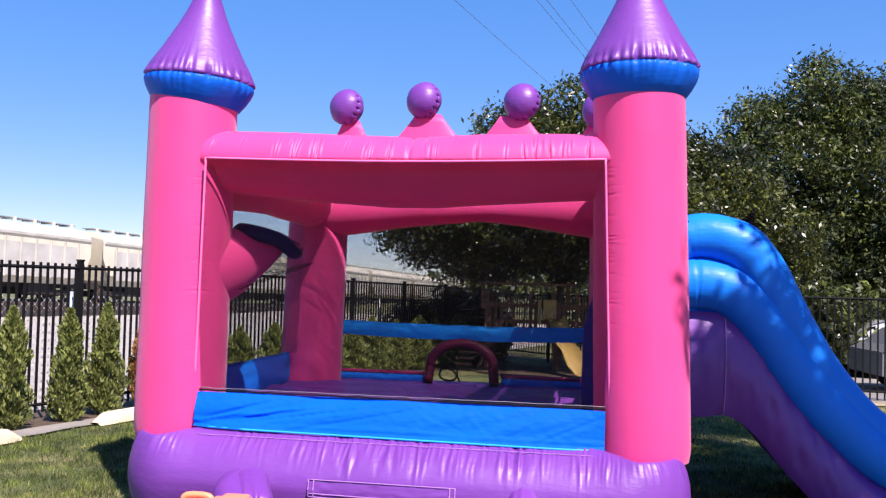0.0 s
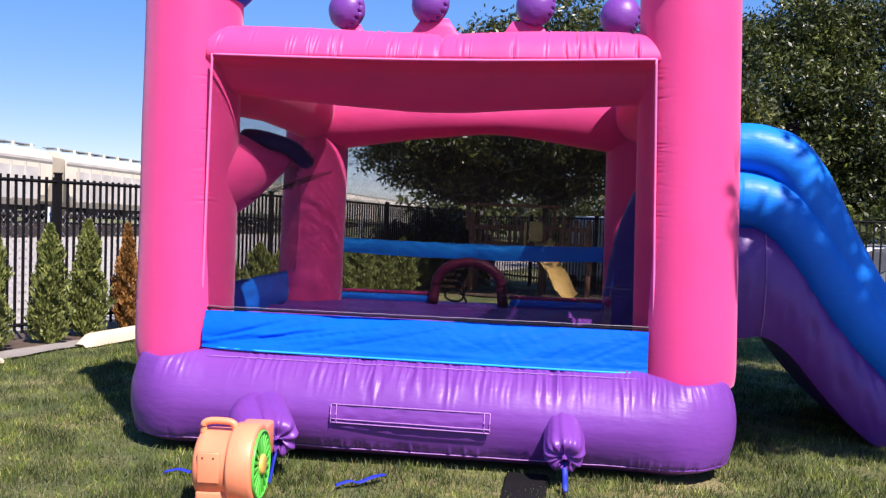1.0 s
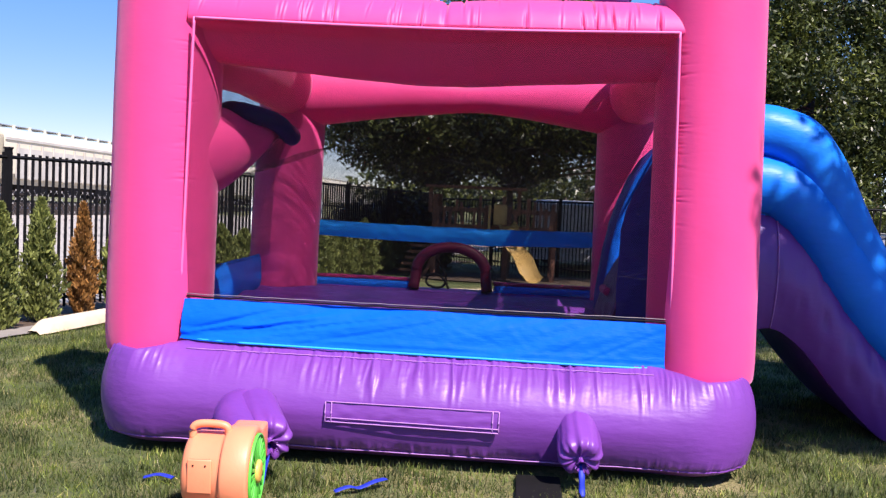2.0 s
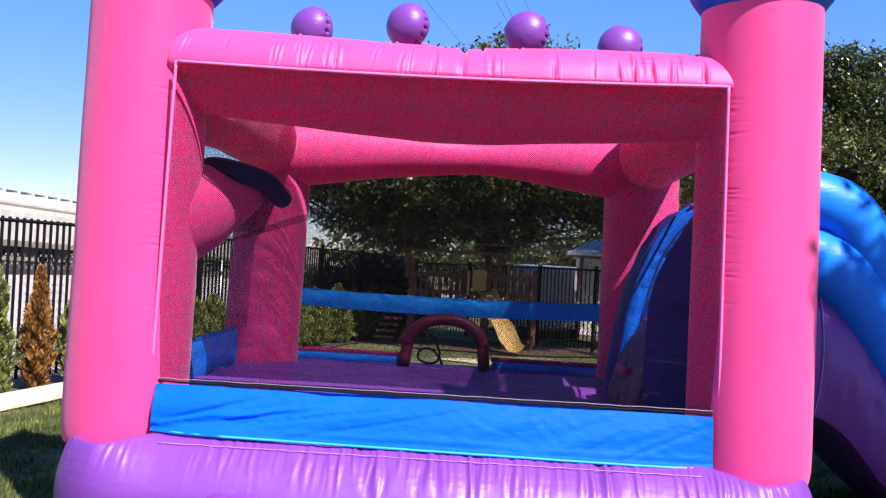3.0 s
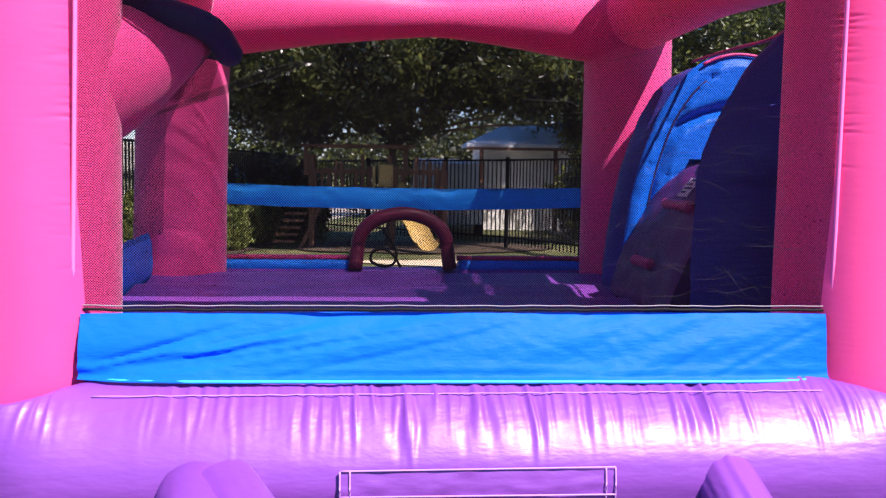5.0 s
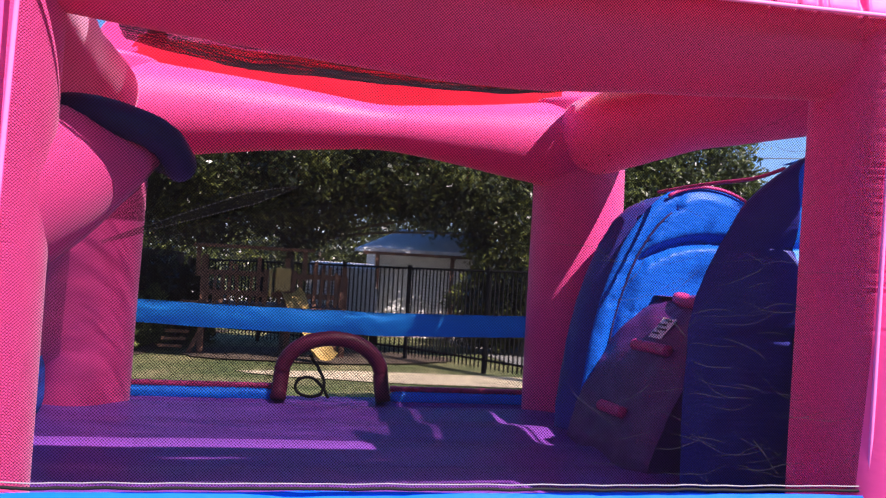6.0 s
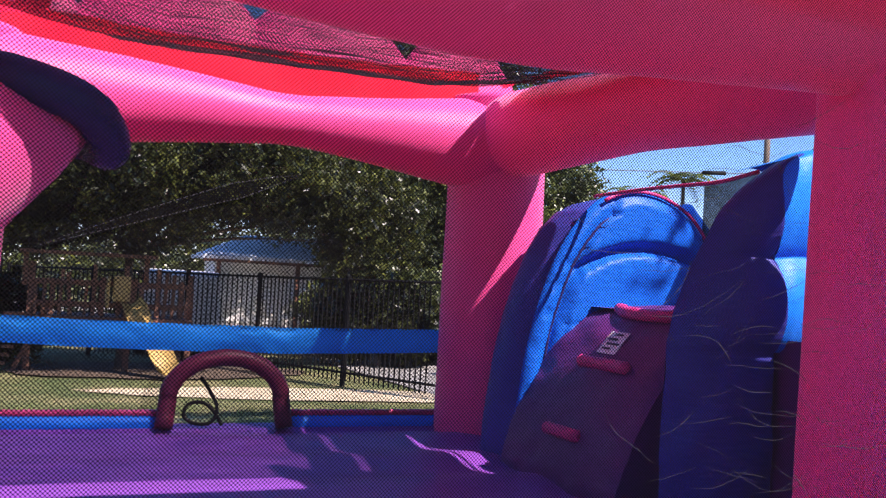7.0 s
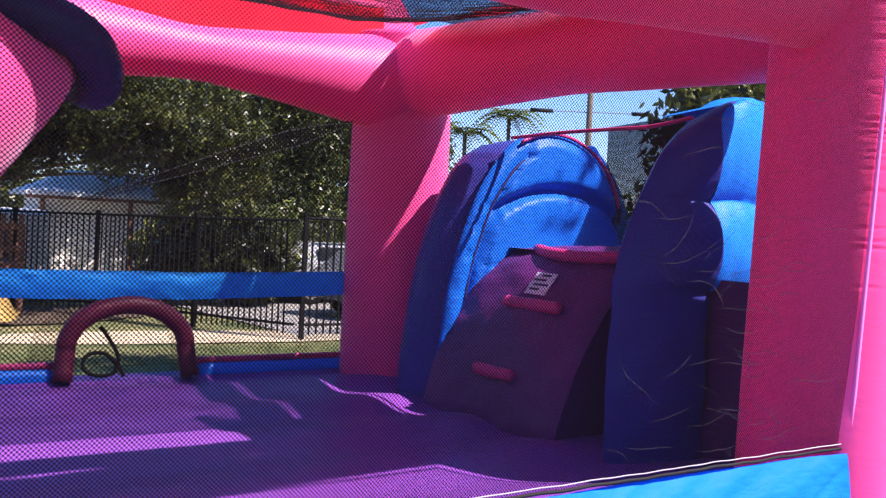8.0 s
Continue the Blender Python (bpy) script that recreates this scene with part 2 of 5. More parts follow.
    bmesh.ops.translate(bm, vec=(cx, cy, cz), verts=bm.verts)
    bm.verts.index_update()
    out = [v.co.copy() for v in bm.verts], [tuple(v.index for v in f.verts) for f in bm.faces]
    bm.free()
    return out


def grid(fn, nu, nv, loop_u=False):
    vs = [Vector(fn(i / nu, j / nv)) for j in range(nv + 1) for i in range(nu if loop_u else nu + 1)]
    w = nu if loop_u else nu + 1
    fs = []
    for j in range(nv):
        for i in range(nu):
            k = (i + 1) % w
            fs.append((j * w + i, j * w + k, (j + 1) * w + k, (j + 1) * w + i))
    return vs, fs


def spline(pts, n):
    """n + 1 points of a smooth line through pts."""
    pts = [Vector(p) for p in pts]
    ext = [2 * pts[0] - pts[1]] + pts + [2 * pts[-1] - pts[-2]]
    out = []
    for k in range(n + 1):
        s = k / n * (len(pts) - 1)
        i = min(int(s), len(pts) - 2)
        u = s - i
        a, b, c, d = ext[i:i + 4]
        out.append(0.5 * ((2 * b) + (c - a) * u + (2 * a - 5 * b + 4 * c - d) * u * u + (3 * b - a - 3 * c + d) * u ** 3))
    return out


def tube(pts, radius, seg=20, closed=False, caps=True, squash=1.0, ripple=None):
    """A tube along pts; radius a number, a list or a function of 0..1; ripple(s, angle) swells it."""
    n = len(pts)
    pts = [Vector(p) for p in pts]
    vs, fs = [], []
    up = Vector((0, 0, 1))
    for i, p in enumerate(pts):
        a = pts[(i - 1) % n] if closed or i else pts[0]
        b = pts[(i + 1) % n] if closed or i < n - 1 else pts[-1]
        d = (b - a).normalized()
        side = d.cross(up)
        if side.length < 1e-3:
            side = d.cross(Vector((0, 1, 0)))
        side.normalize()
        top = side.cross(d)
        s = i / max(1, n - 1)
        r = radius(s) if callable(radius) else (radius[i] if isinstance(radius, (list, tuple)) else radius)
        for k in range(seg):
            an = 2 * math.pi * k / seg
            rr = r * (1 + (ripple(s, an) if ripple else 0))
            vs.append(p + side * math.cos(an) * rr + top * math.sin(an) * rr * squash)
    for i in range(n if closed else n - 1):
        j = (i + 1) % n
        for k in range(seg):
            l = (k + 1) % seg
            fs.append((i * seg + k, i * seg + l, j * seg + l, j * seg + k))
    if caps and not closed:
        fs.append(tuple(range(seg - 1, -1, -1)))
        fs.append(tuple((n - 1) * seg + k for k in range(seg)))
    return vs, fs


def lathe(profile, seg=48, ripple=None):
    """Turns (radius, height) pairs round z."""
    vs, fs = [], []
    for r, z in profile:
        for k in range(seg):
            an = 2 * math.pi * k / seg
            rr = r * (1 + (ripple(z, an) if ripple else 0))
            vs.append(Vector((rr * math.cos(an), rr * math.sin(an), z)))
    for j in range(len(profile) - 1):
        for k in range(seg):
            l = (k + 1) % seg
            fs.append((j * seg + k, j * seg + l, (j + 1) * seg + l, (j + 1) * seg + k))
    fs.append(tuple(range(seg - 1, -1, -1)))
    fs.append(tuple((len(profile) - 1) * seg + k for k in range(seg)))
    return vs, fs


def soft_tube(a, b, r, n=24, seg=28, round_end=0.12, ripple=None):
    """A straight inflated tube with rounded ends."""
    a, b = Vector(a), Vector(b)
    length = (b - a).length
    ss, rs = [], []
    m = 7
    for k in range(m):
        w = math.pi / 2 * k / m
        ss.append(round_end * (1 - math.cos(w)))
        rs.append(r * math.sin(w) * 0.999 + 0.002)
    for k in range(n + 1):
        ss.append(round_end + (length - 2 * round_end) * k / n)
        rs.append(r)
    for k in range(m - 1, -1, -1):
        w = math.pi / 2 * k / m
        ss.append(length - round_end * (1 - math.cos(w)))
        rs.append(r * math.sin(w) * 0.999 + 0.002)
    d = (b - a) / length
    return tube([a + d * s for s in ss], rs, seg, ripple=ripple)


def lerp(pairs, x):
    """Value at x on a broken line given as (x, value) pairs."""
    if x <= pairs[0][0]:
        return pairs[0][1]
    for (a, u), (b, v) in zip(pairs, pairs[1:]):
        if x <= b:
            return u + (v - u) * (x - a) / (b - a)
    return pairs[-1][1]


def nz(x, y=0.0, z=0.0):
    return noise.noise(Vector((x, y, z)))


# ---------------------------------------------------------------- ground
SLOPE = 0.02


def gz(x, y):
    """Height of the ground, which falls gently away behind the bounce house."""
    return -SLOPE * min(max(0.0, y - 3.0), 60.0)


def ground_sheet():
    xs = [-2500, -900, -300, -120, -60, -40, -25] + [-16 + 0.5 * i for i in range(73)] + [25, 40, 60, 120, 300, 900, 2500]
    ys = [-2500, -900, -300, -100, -40, -20] + [-12 + 0.5 * i for i in range(77)] + [30, 36, 44, 52, 63, 120, 300, 900, 2500]
    vs = [Vector((x, y, gz(x, y) + (0.012 * nz(x * 0.7, y * 0.7) if abs(x) < 20 and abs(y) < 26 else 0) - (0.012 if -12 < x < 20 else 0))) for y in ys for x in xs]
    w = len(xs)
    fs = [(j * w + i, j * w + i + 1, (j + 1) * w + i + 1, (j + 1) * w + i) for j in range(len(ys) - 1) for i in range(w - 1)]
    return vs, fs


tagged(part("ground", ground_sheet(), LAWN), "mown green lawn with dry yellow patches", "lawn", kind="structure")

FENCE_DIR = Vector((0.208, 0.978, 0))
FENCE_A = Vector((-5.12, 3.5, 0))


def along_fence(s, off=0.0):
    """A point s metres along the side fence, off metres towards the lawn."""
    p = FENCE_A + FENCE_DIR * s + Vector((FENCE_DIR.y, -FENCE_DIR.x, 0)) * off
    return Vector((p.x, p.y, gz(p.x, p.y)))


def strip(s0, s1, o0, o1, lift, wob, n=180):
    def fn(u, v):
        s = s0 + (s1 - s0) * u
        o = o0 + (o1 - o0) * v
        if v > 0.9:
            o += wob * nz(s * 2.1, 3.3) + wob * 0.5 * nz(s * 7, 1.3)
        p = along_fence(s, o)
        return p.x, p.y, p.z + lift
    return grid(fn, n, 4)


tagged(part("planting_bed", strip(-30, 18, -0.6, 0.78, 0.006, 0.10), SOIL), "dark soil bed along the fence", "soil", kind="structure")
tagged(part("pavement", strip(-30, 3.2, 0.52, 0.86, 0.014, 0.05), PAVING), "narrow grey concrete edging strip", "pavement", kind="structure")


def patch(cx, cy, rx, ry, rot, lift, seed):
    c, s = math.cos(rot), math.sin(rot)

    def fn(u, v):
        an = 2 * math.pi * u
        r = v * (1 + 0.22 * nz(math.cos(an) * 1.5, math.sin(an) * 1.5, seed) + 0.10 * nz(math.cos(an) * 6, math.sin(an) * 6, seed))
        x, y = rx * r * math.cos(an), ry * r * math.sin(an)
        px, py = cx + c * x - s * y, cy + s * x + c * y
        return px, py, gz(px, py) + lift
    return grid(fn, 72, 6, True)


GRAVEL = plain("pale_ballast_gravel", (0.36, 0.33, 0.28), 0.95, 0, 0.3, 4, 0.8, 30)
tagged(part("gravel", strip(-40, 60, -36, -0.6, 0.010, 0.0, 120), GRAVEL), "pale gravel between the fence and the track", "gravel", kind="structure")
tagged(part("dirt", patch(3.2, 11.0, 3.6, 0.75, -0.12, 0.010, 2.0), SAND), "bare dry tan earth beside the fence", "dirt", kind="structure")
# Dark brown oval laid over the ground below the play set.
tagged(part("mulch", patch(0.9, 14.6, 2.6, 1.5, 0.1, 0.016, 5.0), SOIL), "dark brown ground patch under the play set", "mulch", kind="structure")

# ---------------------------------------------------------------- bounce house
castle = holder("bounce_house", (0, 0, 0), "pink, purple and blue inflatable castle bounce house with slide", "bounce house")
FLOOR = 0.65
HALF_X, FRONT_Y, BACK_Y, CORNER = 2.007, -0.38, 3.80, 0.48


def outline(n):
    """Points and outward ways of a rounded rectangle, evenly spaced."""
    w, d = 2 * HALF_X - 2 * CORNER, BACK_Y - FRONT_Y - 2 * CORNER
    q = math.pi * CORNER / 2
    total = 2 * (w + d) + 4 * q
    x0, x1, y0, y1 = -HALF_X + CORNER, HALF_X - CORNER, FRONT_Y + CORNER, BACK_Y - CORNER
    out = []
    for k in range(n):
        s = total * k / n
        for kind, ln, ox, oy, a0 in (("l", w, x0, FRONT_Y, 0), ("c", q, x1, y0, -90), ("l", d, HALF_X, y0, 90), ("c", q, x1, y1, 0),
                                     ("l", w, x1, BACK_Y, 180), ("c", q, x0, y1, 90), ("l", d, -HALF_X, y1, 270), ("c", q, x0, y0, 180)):
            if s > ln:
                s -= ln
                continue
            if kind == "l":
                dx, dy = math.cos(radians(a0)), math.sin(radians(a0))
                out.append((Vector((ox + dx * s, oy + dy * s, 0)), Vector((dy, -dx, 0))))
            else:
                an = radians(a0 + 90 * s / ln)
                nn = Vector((math.cos(an), math.sin(an), 0))
                out.append((Vector((ox, oy, 0)) + nn * CORNER, nn))
            break
    return out


BASE_PROFILE = [(0.0, -0.34), (0.02, -0.26), (0.055, -0.17), (0.092, -0.085), (0.098, -0.09), (0.115, -0.066), (0.165, -0.034), (0.24, -0.006), (0.32, 0.006), (0.40, -0.010), (0.46, -0.042), (0.52, -0.088), (0.57, -0.142),
                (0.605, -0.192), (0.632, -0.245), (0.65, -0.30), (0.655, -0.355), (0.63, -0.42), (0.60, -0.60), (0.52, -1.6)]


def base_geo(n=1900):
    rim = outline(n)

    def fn(u, v):
        i = int(round(u * n)) % n
        p, nn = rim[i]
        p = p + Vector((0.022, 0, 0))
        s = v * (len(BASE_PROFILE) - 1)
        k = min(int(s), len(BASE_PROFILE) - 2)
        f = s - k
        z = BASE_PROFILE[k][0] * (1 - f) + BASE_PROFILE[k + 1][0] * f
        o = BASE_PROFILE[k][1] * (1 - f) + BASE_PROFILE[k + 1][1] * f
        flat = min(1.0, max(0.0, (abs(p.x) - 1.35) / 0.35))
        if z > 0.25:
            o *= 1 - 0.72 * flat
        else:
            o *= 1 - 0.4 * flat * min(1.0, z / 0.08)
        bent = u + 0.0009 * nz(u * 240, z * 9) + 0.0006 * (z - 0.5) * nz(u * 90, 3.0)
        cell = (0.34 - 1.5 * abs(nz(bent * 300, 0.5, z * 2)) + 0.8 * nz(bent * 900, 1.5, z * 5) + 0.5 * abs(nz(bent * 560, 4.5))) * (1.0 + 1.4 * nz(u * 70, 6.5))
        reach = 0.05 + 0.10 * max(0.0, 0.5 + nz(u * 130, 9.0))
        pucker = math.exp(-((z - 0.625) / reach) ** 2) * (1 - 0.6 * flat) + 0.7 * math.exp(-((z - 0.098) / 0.035) ** 2)
        o += 0.021 * pucker * cell + 0.010 * nz(p.x * 1.6, p.y * 1.6, z * 3)
        q = p + nn * o
        return q.x, q.y, z - 0.05 * flat * min(1.0, max(0.0, (z - 0.36) / 0.24))
    return grid(fn, n, 52, True)


part("base", base_geo(), PURPLE, castle, "fat purple air cushion base with puckered seams")
rim_pts = outline(220)
part("seam", tube([p + Vector((0.022, 0, 0)) + nn * -0.078 + Vector((0, 0, 0.094 + 0.006 * nz(i * 0.3))) for i, (p, nn) in enumerate(rim_pts)], 0.0032, 6, True), LILAC, castle, "pale stitched seam round the foot")
part("upper_seam", tube([Vector((-1.38 + 2.76 * k / 60, -0.186 + 0.004 * nz(k * 0.7), 0.613 + 0.004 * nz(k * 0.9, 2))) for k in range(61)], 0.0024, 6), LILAC, castle)


def floor_geo():
    def fn(u, v):
        x, y = -1.8 + 3.6 * u, 0.03 + 3.57 * v
        z = FLOOR + 0.016 * math.cos(y * math.pi * 2 / 0.62) + 0.008 * nz(x * 2, y * 2)
        return x, y, z
    return grid(fn, 60, 90)


part("bouncing_floor", floor_geo(), PURPLE, castle, "purple air mattress floor with rolls")


def pillar_geo(bx, by, tx, ty, z0, z1, r0, r1, seed, n=200):
    def rip(s, an):
        c = 0.012 * nz(math.cos(an) * 2, math.sin(an) * 2, s * 4 + seed)
        return c + 0.02 * math.exp(-((s - 0.005) / 0.012) ** 2) * nz(an * 9, seed)
    pts, rs = [], []
    for k in range(n + 1):
        s = k / n
        pts.append((bx + (tx - bx) * s, by + (ty - by) * s, z0 + (z1 - z0) * s))
        rs.append((r0 + (r1 - r0) * s) * (1 - 0.05 * math.exp(-s / 0.02)))
    return tube(pts, rs, 72, ripple=rip)


PILLARS = [(-1.70, 0.21, -1.65, 0.17, 3.10, 0.33, 0.322), (1.71, 0.22, 1.64, 0.12, 3.10, 0.332, 0.312),
           (-1.67, 3.29, -1.60, 3.25, 2.80, 0.328, 0.31), (1.61, 3.32, 1.56, 3.25, 2.80, 0.33, 0.31)]
def seam_puckers(geo, bx, by, tx, ty, side, seed):
    """Short level creases that run out from the seam of the net into the column."""
    rng = random.Random(seed)
    lines = [(rng.triangular(1.0, 2.6, 2.45), rng.uniform(0.02, 0.09), rng.uniform(0.0008, 0.0034), rng.uniform(0.004, 0.009), rng.gauss(0, 0.16)) for _ in range(30)]
    vs, fs = geo
    out = []
    for v in vs:
        k = (v[2] - 0.54) / 2.56
        dx, dy = v[0] - bx - (tx - bx) * k, v[1] - by - (ty - by) * k
        far = abs(math.atan2(dx * -side, -dy) - 0.72)
        push = 0.0
        if far < 0.9 and v[2] > 0.9:
            d = far * 0.33
            for z, reach, deep, wide, slope in lines:
                e = (v[2] - z - slope * d) / wide
                if abs(e) < 3:
                    push += deep * math.exp(-(d / reach) ** 1.5) * (e * 1.2 * math.exp(-e * e) - 0.5 * math.exp(-e * e))
        r = math.hypot(dx, dy) or 1.0
        out.append((v[0] + dx / r * push, v[1] + dy / r * push, v[2]))
    return out, fs


for i, (bx, by, tx, ty, z1, r0, r1) in enumerate(PILLARS):
    geo = pillar_geo(bx, by, tx, ty, 0.54, z1, r0, r1, i * 7.7, 420 if i < 2 else 80)
    if i < 2:
        geo = seam_puckers(geo, bx, by, tx, ty, 1 if i else -1, 60 + i)
    part("pillar", geo, PINK, castle, "tall hot pink inflated corner column")


def spire(cx, cy, cz, lean):
    def rip(z, an):
        c, s = math.cos(an), math.sin(an)
        reach = 0.045 + 0.05 * max(0.0, 0.4 + nz(c * 4, s * 4, cx))
        return (0.10 if z > 0.196 else 0.045) * math.exp(-(abs(z - 0.195) / reach) ** 1.5) * (0.35 - abs(nz(c * 9, s * 9, cx)) * 1.8 + 0.5 * nz(c * 17, s * 17, cx + 3))
    at = Matrix.Translation((cx, cy, cz)) @ pose(0, 0, 0, 0, lean, 0) @ Matrix.Diagonal((0.955, 0.955, 1, 1))
    ring = [(0.25, -0.03), (0.33, 0.0), (0.37, 0.05), (0.405, 0.11), (0.415, 0.135), (0.42, 0.155), (0.42, 0.17), (0.416, 0.185), (0.40, 0.195)]
    cone = [(0.40, 0.19), (0.414, 0.198), (0.418, 0.206), (0.418, 0.216), (0.414, 0.228), (0.408, 0.243), (0.400, 0.262), (0.395, 0.28), (0.378, 0.31), (0.36, 0.34), (0.31, 0.42), (0.26, 0.51), (0.205, 0.61), (0.155, 0.71), (0.105, 0.83), (0.062, 0.95), (0.03, 1.04), (0.008, 1.08)]
    top = part("spire", moved(lathe(cone, 220, rip), at), PURPLE, castle, "shiny purple cone roof of the column")
    part("collar", moved(lathe(ring, 220, rip), at), COLLAR_BLUE, top, "blue rounded collar under the cone")


spire(-1.63, 0.18, 2.995, 4)
spire(1.64, 0.12, 3.02, -1)


def beam_geo(a, b, shape, n=80, seg=36, seed=0.0, tucks=(), mid=None):
    """An inflated beam from a to b; shape: (way along, rise, radius). tucks: short gathers, mid: where a seam ties it in."""
    a, b = Vector(a), Vector(b)

    def soft(x, k):
        return sum(lerp([(p[0], p[k]) for p in shape], x + d) for d in (-0.04, -0.02, 0, 0.02, 0.04)) / 5
    pts = [a.lerp(b, k / n) + Vector((0, 0, soft(k / n, 1))) for k in range(n + 1)]

    def rip(s, an):
        v = 0.016 * nz(s * 7, math.cos(an), math.sin(an) + seed) + 0.005 * nz(s * 26, math.cos(an) * 2, seed)
        for at_s, at_an, reach, wide, deep, slant in tucks:
            d = (s - at_s - slant * (an - at_an)) / wide
            if abs(d) < 4:
                v += deep * math.exp(-((an - at_an) / reach) ** 2) * (0.7 * math.exp(-(d - 1.5) ** 2) - math.exp(-d * d))
        if mid is not None:
            v -= 0.085 * math.exp(-((s - mid) / 0.006) ** 2) * max(0.0, math.cos(an - 1.5)) + 0.03 * math.exp(-((s - mid) / 0.05) ** 2)
        return v
    return tube(pts, lambda s: soft(s, 2), seg, ripple=rip)


random.seed(4)
FRONT_TUCKS = [(random.uniform(0.02, 0.98), random.choice((0.35, 0.55, 0.9, 1.3)), random.uniform(0.18, 0.42), random.uniform(0.0015, 0.0036), random.uniform(0.02, 0.065), random.gauss(0, 0.006)) for _ in range(44)]
front_roll = beam_geo((-1.46, 0.12, 0), (1.46, 0.12, 0), [(0, 2.585, 0.222), (0.17, 2.555, 0.24), (0.35, 2.525, 0.25), (0.53, 2.50, 0.258), (0.70, 2.53, 0.25), (0.93, 2.55, 0.232), (1, 2.55, 0.228)], 640, 56, 1.0, FRONT_TUCKS, 0.525)


def tucked(v):
    """The lower front of the beam is drawn back under the piping."""
    lip = 2.565 - 0.02 * math.cos(v.x * 1.07)
    if v.z < lip and v.y < 0.30:
        k = min(1.0, (lip - v.z) / 0.03)
        return Vector((v.x, v.y + 0.10 * k * k * (3 - 2 * k) * (0.30 - v.y) / 0.42, v.z))
    return v


part("beam", ([tucked(v) for v in front_roll[0]], front_roll[1]), PINK, castle, "pink puckered front beam")
part("beam", beam_geo((-1.60, 3.22, 0), (1.58, 3.22, 0), [(0, 2.48, 0.33), (0.06, 2.48, 0.31), (0.3, 2.505, 0.225), (0.55, 2.50, 0.142), (0.71, 2.495, 0.195), (0.91, 2.485, 0.285), (1, 2.485, 0.33)], 120, 40, 4.0), PINK, castle, "pink back beam, pinched thin in the middle")
part("beam", beam_geo((-1.63, 0.25, 0), (-1.62, 3.2, 0), [(0, 2.52, 0.27), (0.5, 2.52, 0.22), (1, 2.52, 0.27)], 90, 36, 6.0), PINK, castle, "pink side beam")
part("beam", beam_geo((1.66, 0.25, 0), (1.58, 3.2, 0), [(0, 2.53, 0.27), (0.5, 2.54, 0.22), (1, 2.55, 0.28)], 90, 36, 9.0), PINK, castle, "pink side beam")

# crown of knobs on the back beam
for x, y, z, shift, wide in ((-1.40, 3.46, 3.598, 0.06, 0.66), (-0.54, 3.46, 3.667, 0.05, 1.0), (0.517, 3.46, 3.644, -0.09, 1.0), (1.345, 3.46, 3.552, -0.02, 0.8)):
    def rip(zz, an, x=x):
        ring = math.exp(-((zz - 0.2) / 0.028) ** 2)
        tuck = sum(math.exp(-(((an * 17 / (2 * math.pi) + 0.25 * nz(k, x * 5)) % 1 - 0.5) / (0.10 + 0.05 * k)) ** 2) for k in (0, 1))
        return ring * (0.03 - 0.11 * tuck) + 0.03 * nz(math.cos(an) * 2, math.sin(an) * 2, zz * 6 + x * 9) - 0.05 * math.exp(-((zz - 0.2) / 0.012) ** 2)
    at = Matrix.Translation((x + shift, y, z - 3.62)) @ Matrix.Diagonal((wide, 0.17, 1, 1))
    knob = part("crown_point", moved(lathe([(0.66, 2.62), (0.64, 2.85), (0.58, 2.95), (0.50, 3.04), (0.41, 3.13), (0.29, 3.27), (0.20, 3.38), (0.14, 3.47)], 48), at), PINK, castle, "pink cone standing on the beam")
    ball = [(max(0.005, 0.2 * math.sin(math.pi * k / 60)), 0.2 - 0.2 * math.cos(math.pi * k / 60)) for k in range(61)]
    tilt = Matrix.Translation((x, y, z)) @ pose(0, 0, 0, 80, 0, -26 + 5 * x) @ Matrix.Diagonal((1, 1, 0.86, 1)) @ Matrix.Translation((0, 0, -0.2))
    part("ball", moved(lathe(ball, 120, rip), tilt), PURPLE, knob, "wrinkled purple ball with a puckered seam")


# front: blue flap, net, cords
def band_geo():
    def fn(u, v):
        x = -1.455 + 2.91 * u
        z = 0.655 + 0.235 * v
        y = -0.112 * (1 - 0.55 * abs(2 * u - 1) ** 10) * (1 - v ** 0.8) - 0.005 - 0.02 * math.sin(math.pi * v) * (1 - 0.5 * abs(2 * u - 1) ** 6)
        fold = 0.020 * nz(u * 5 - v * 1.2, v * 1.0, 4.0) + 0.011 * nz(u * 13 - v * 3, v * 1.4, 8.0) + 0.0025 * nz(u * 60 + v * 5, v * 3) + 0.0045 * abs(nz(u * 26 - v * 5, v * 0.8, 3.0))
        for uc, slant, deep, wide in ((0.10, 0.30, 0.020, 0.010), (0.16, 0.42, 0.017, 0.012), (0.30, 0.55, 0.015, 0.014), (0.44, 0.40, 0.010, 0.012), (0.62, -0.22, 0.005, 0.005), (0.83, 0.16, 0.005, 0.005), (0.93, 0.2, 0.010, 0.008)):
            fold += deep * math.exp(-((u - uc - slant * (v - 0.5)) / wide) ** 2) * math.sin(math.pi * min(1, max(0, v + 0.1)))
        fold -= 0.02 * math.exp(-((v - 0.14 + 0.08 * nz(u * 3)) / 0.07) ** 2) * (0.5 + nz(u * 4, 7.0))
        ridge = v - (0.12 + 1.9 * u + 0.05 * nz(u * 14, 2.0))
        if u < 0.34:
            fold -= 0.020 * (math.exp(-((ridge - 0.05) / 0.06) ** 2) - 0.6 * math.exp(-((ridge + 0.07) / 0.07) ** 2)) * min(1.0, (0.34 - u) / 0.12)
        fold -= 0.018 * max(0.0, 1 - v / 0.10) ** 1.5
        return x, y + fold - 0.02 * v * (1 - v) - 0.028 * abs(2 * u - 1) ** 8, z - 0.02 * (1 - v) * u
    return grid(fn, 160, 22)


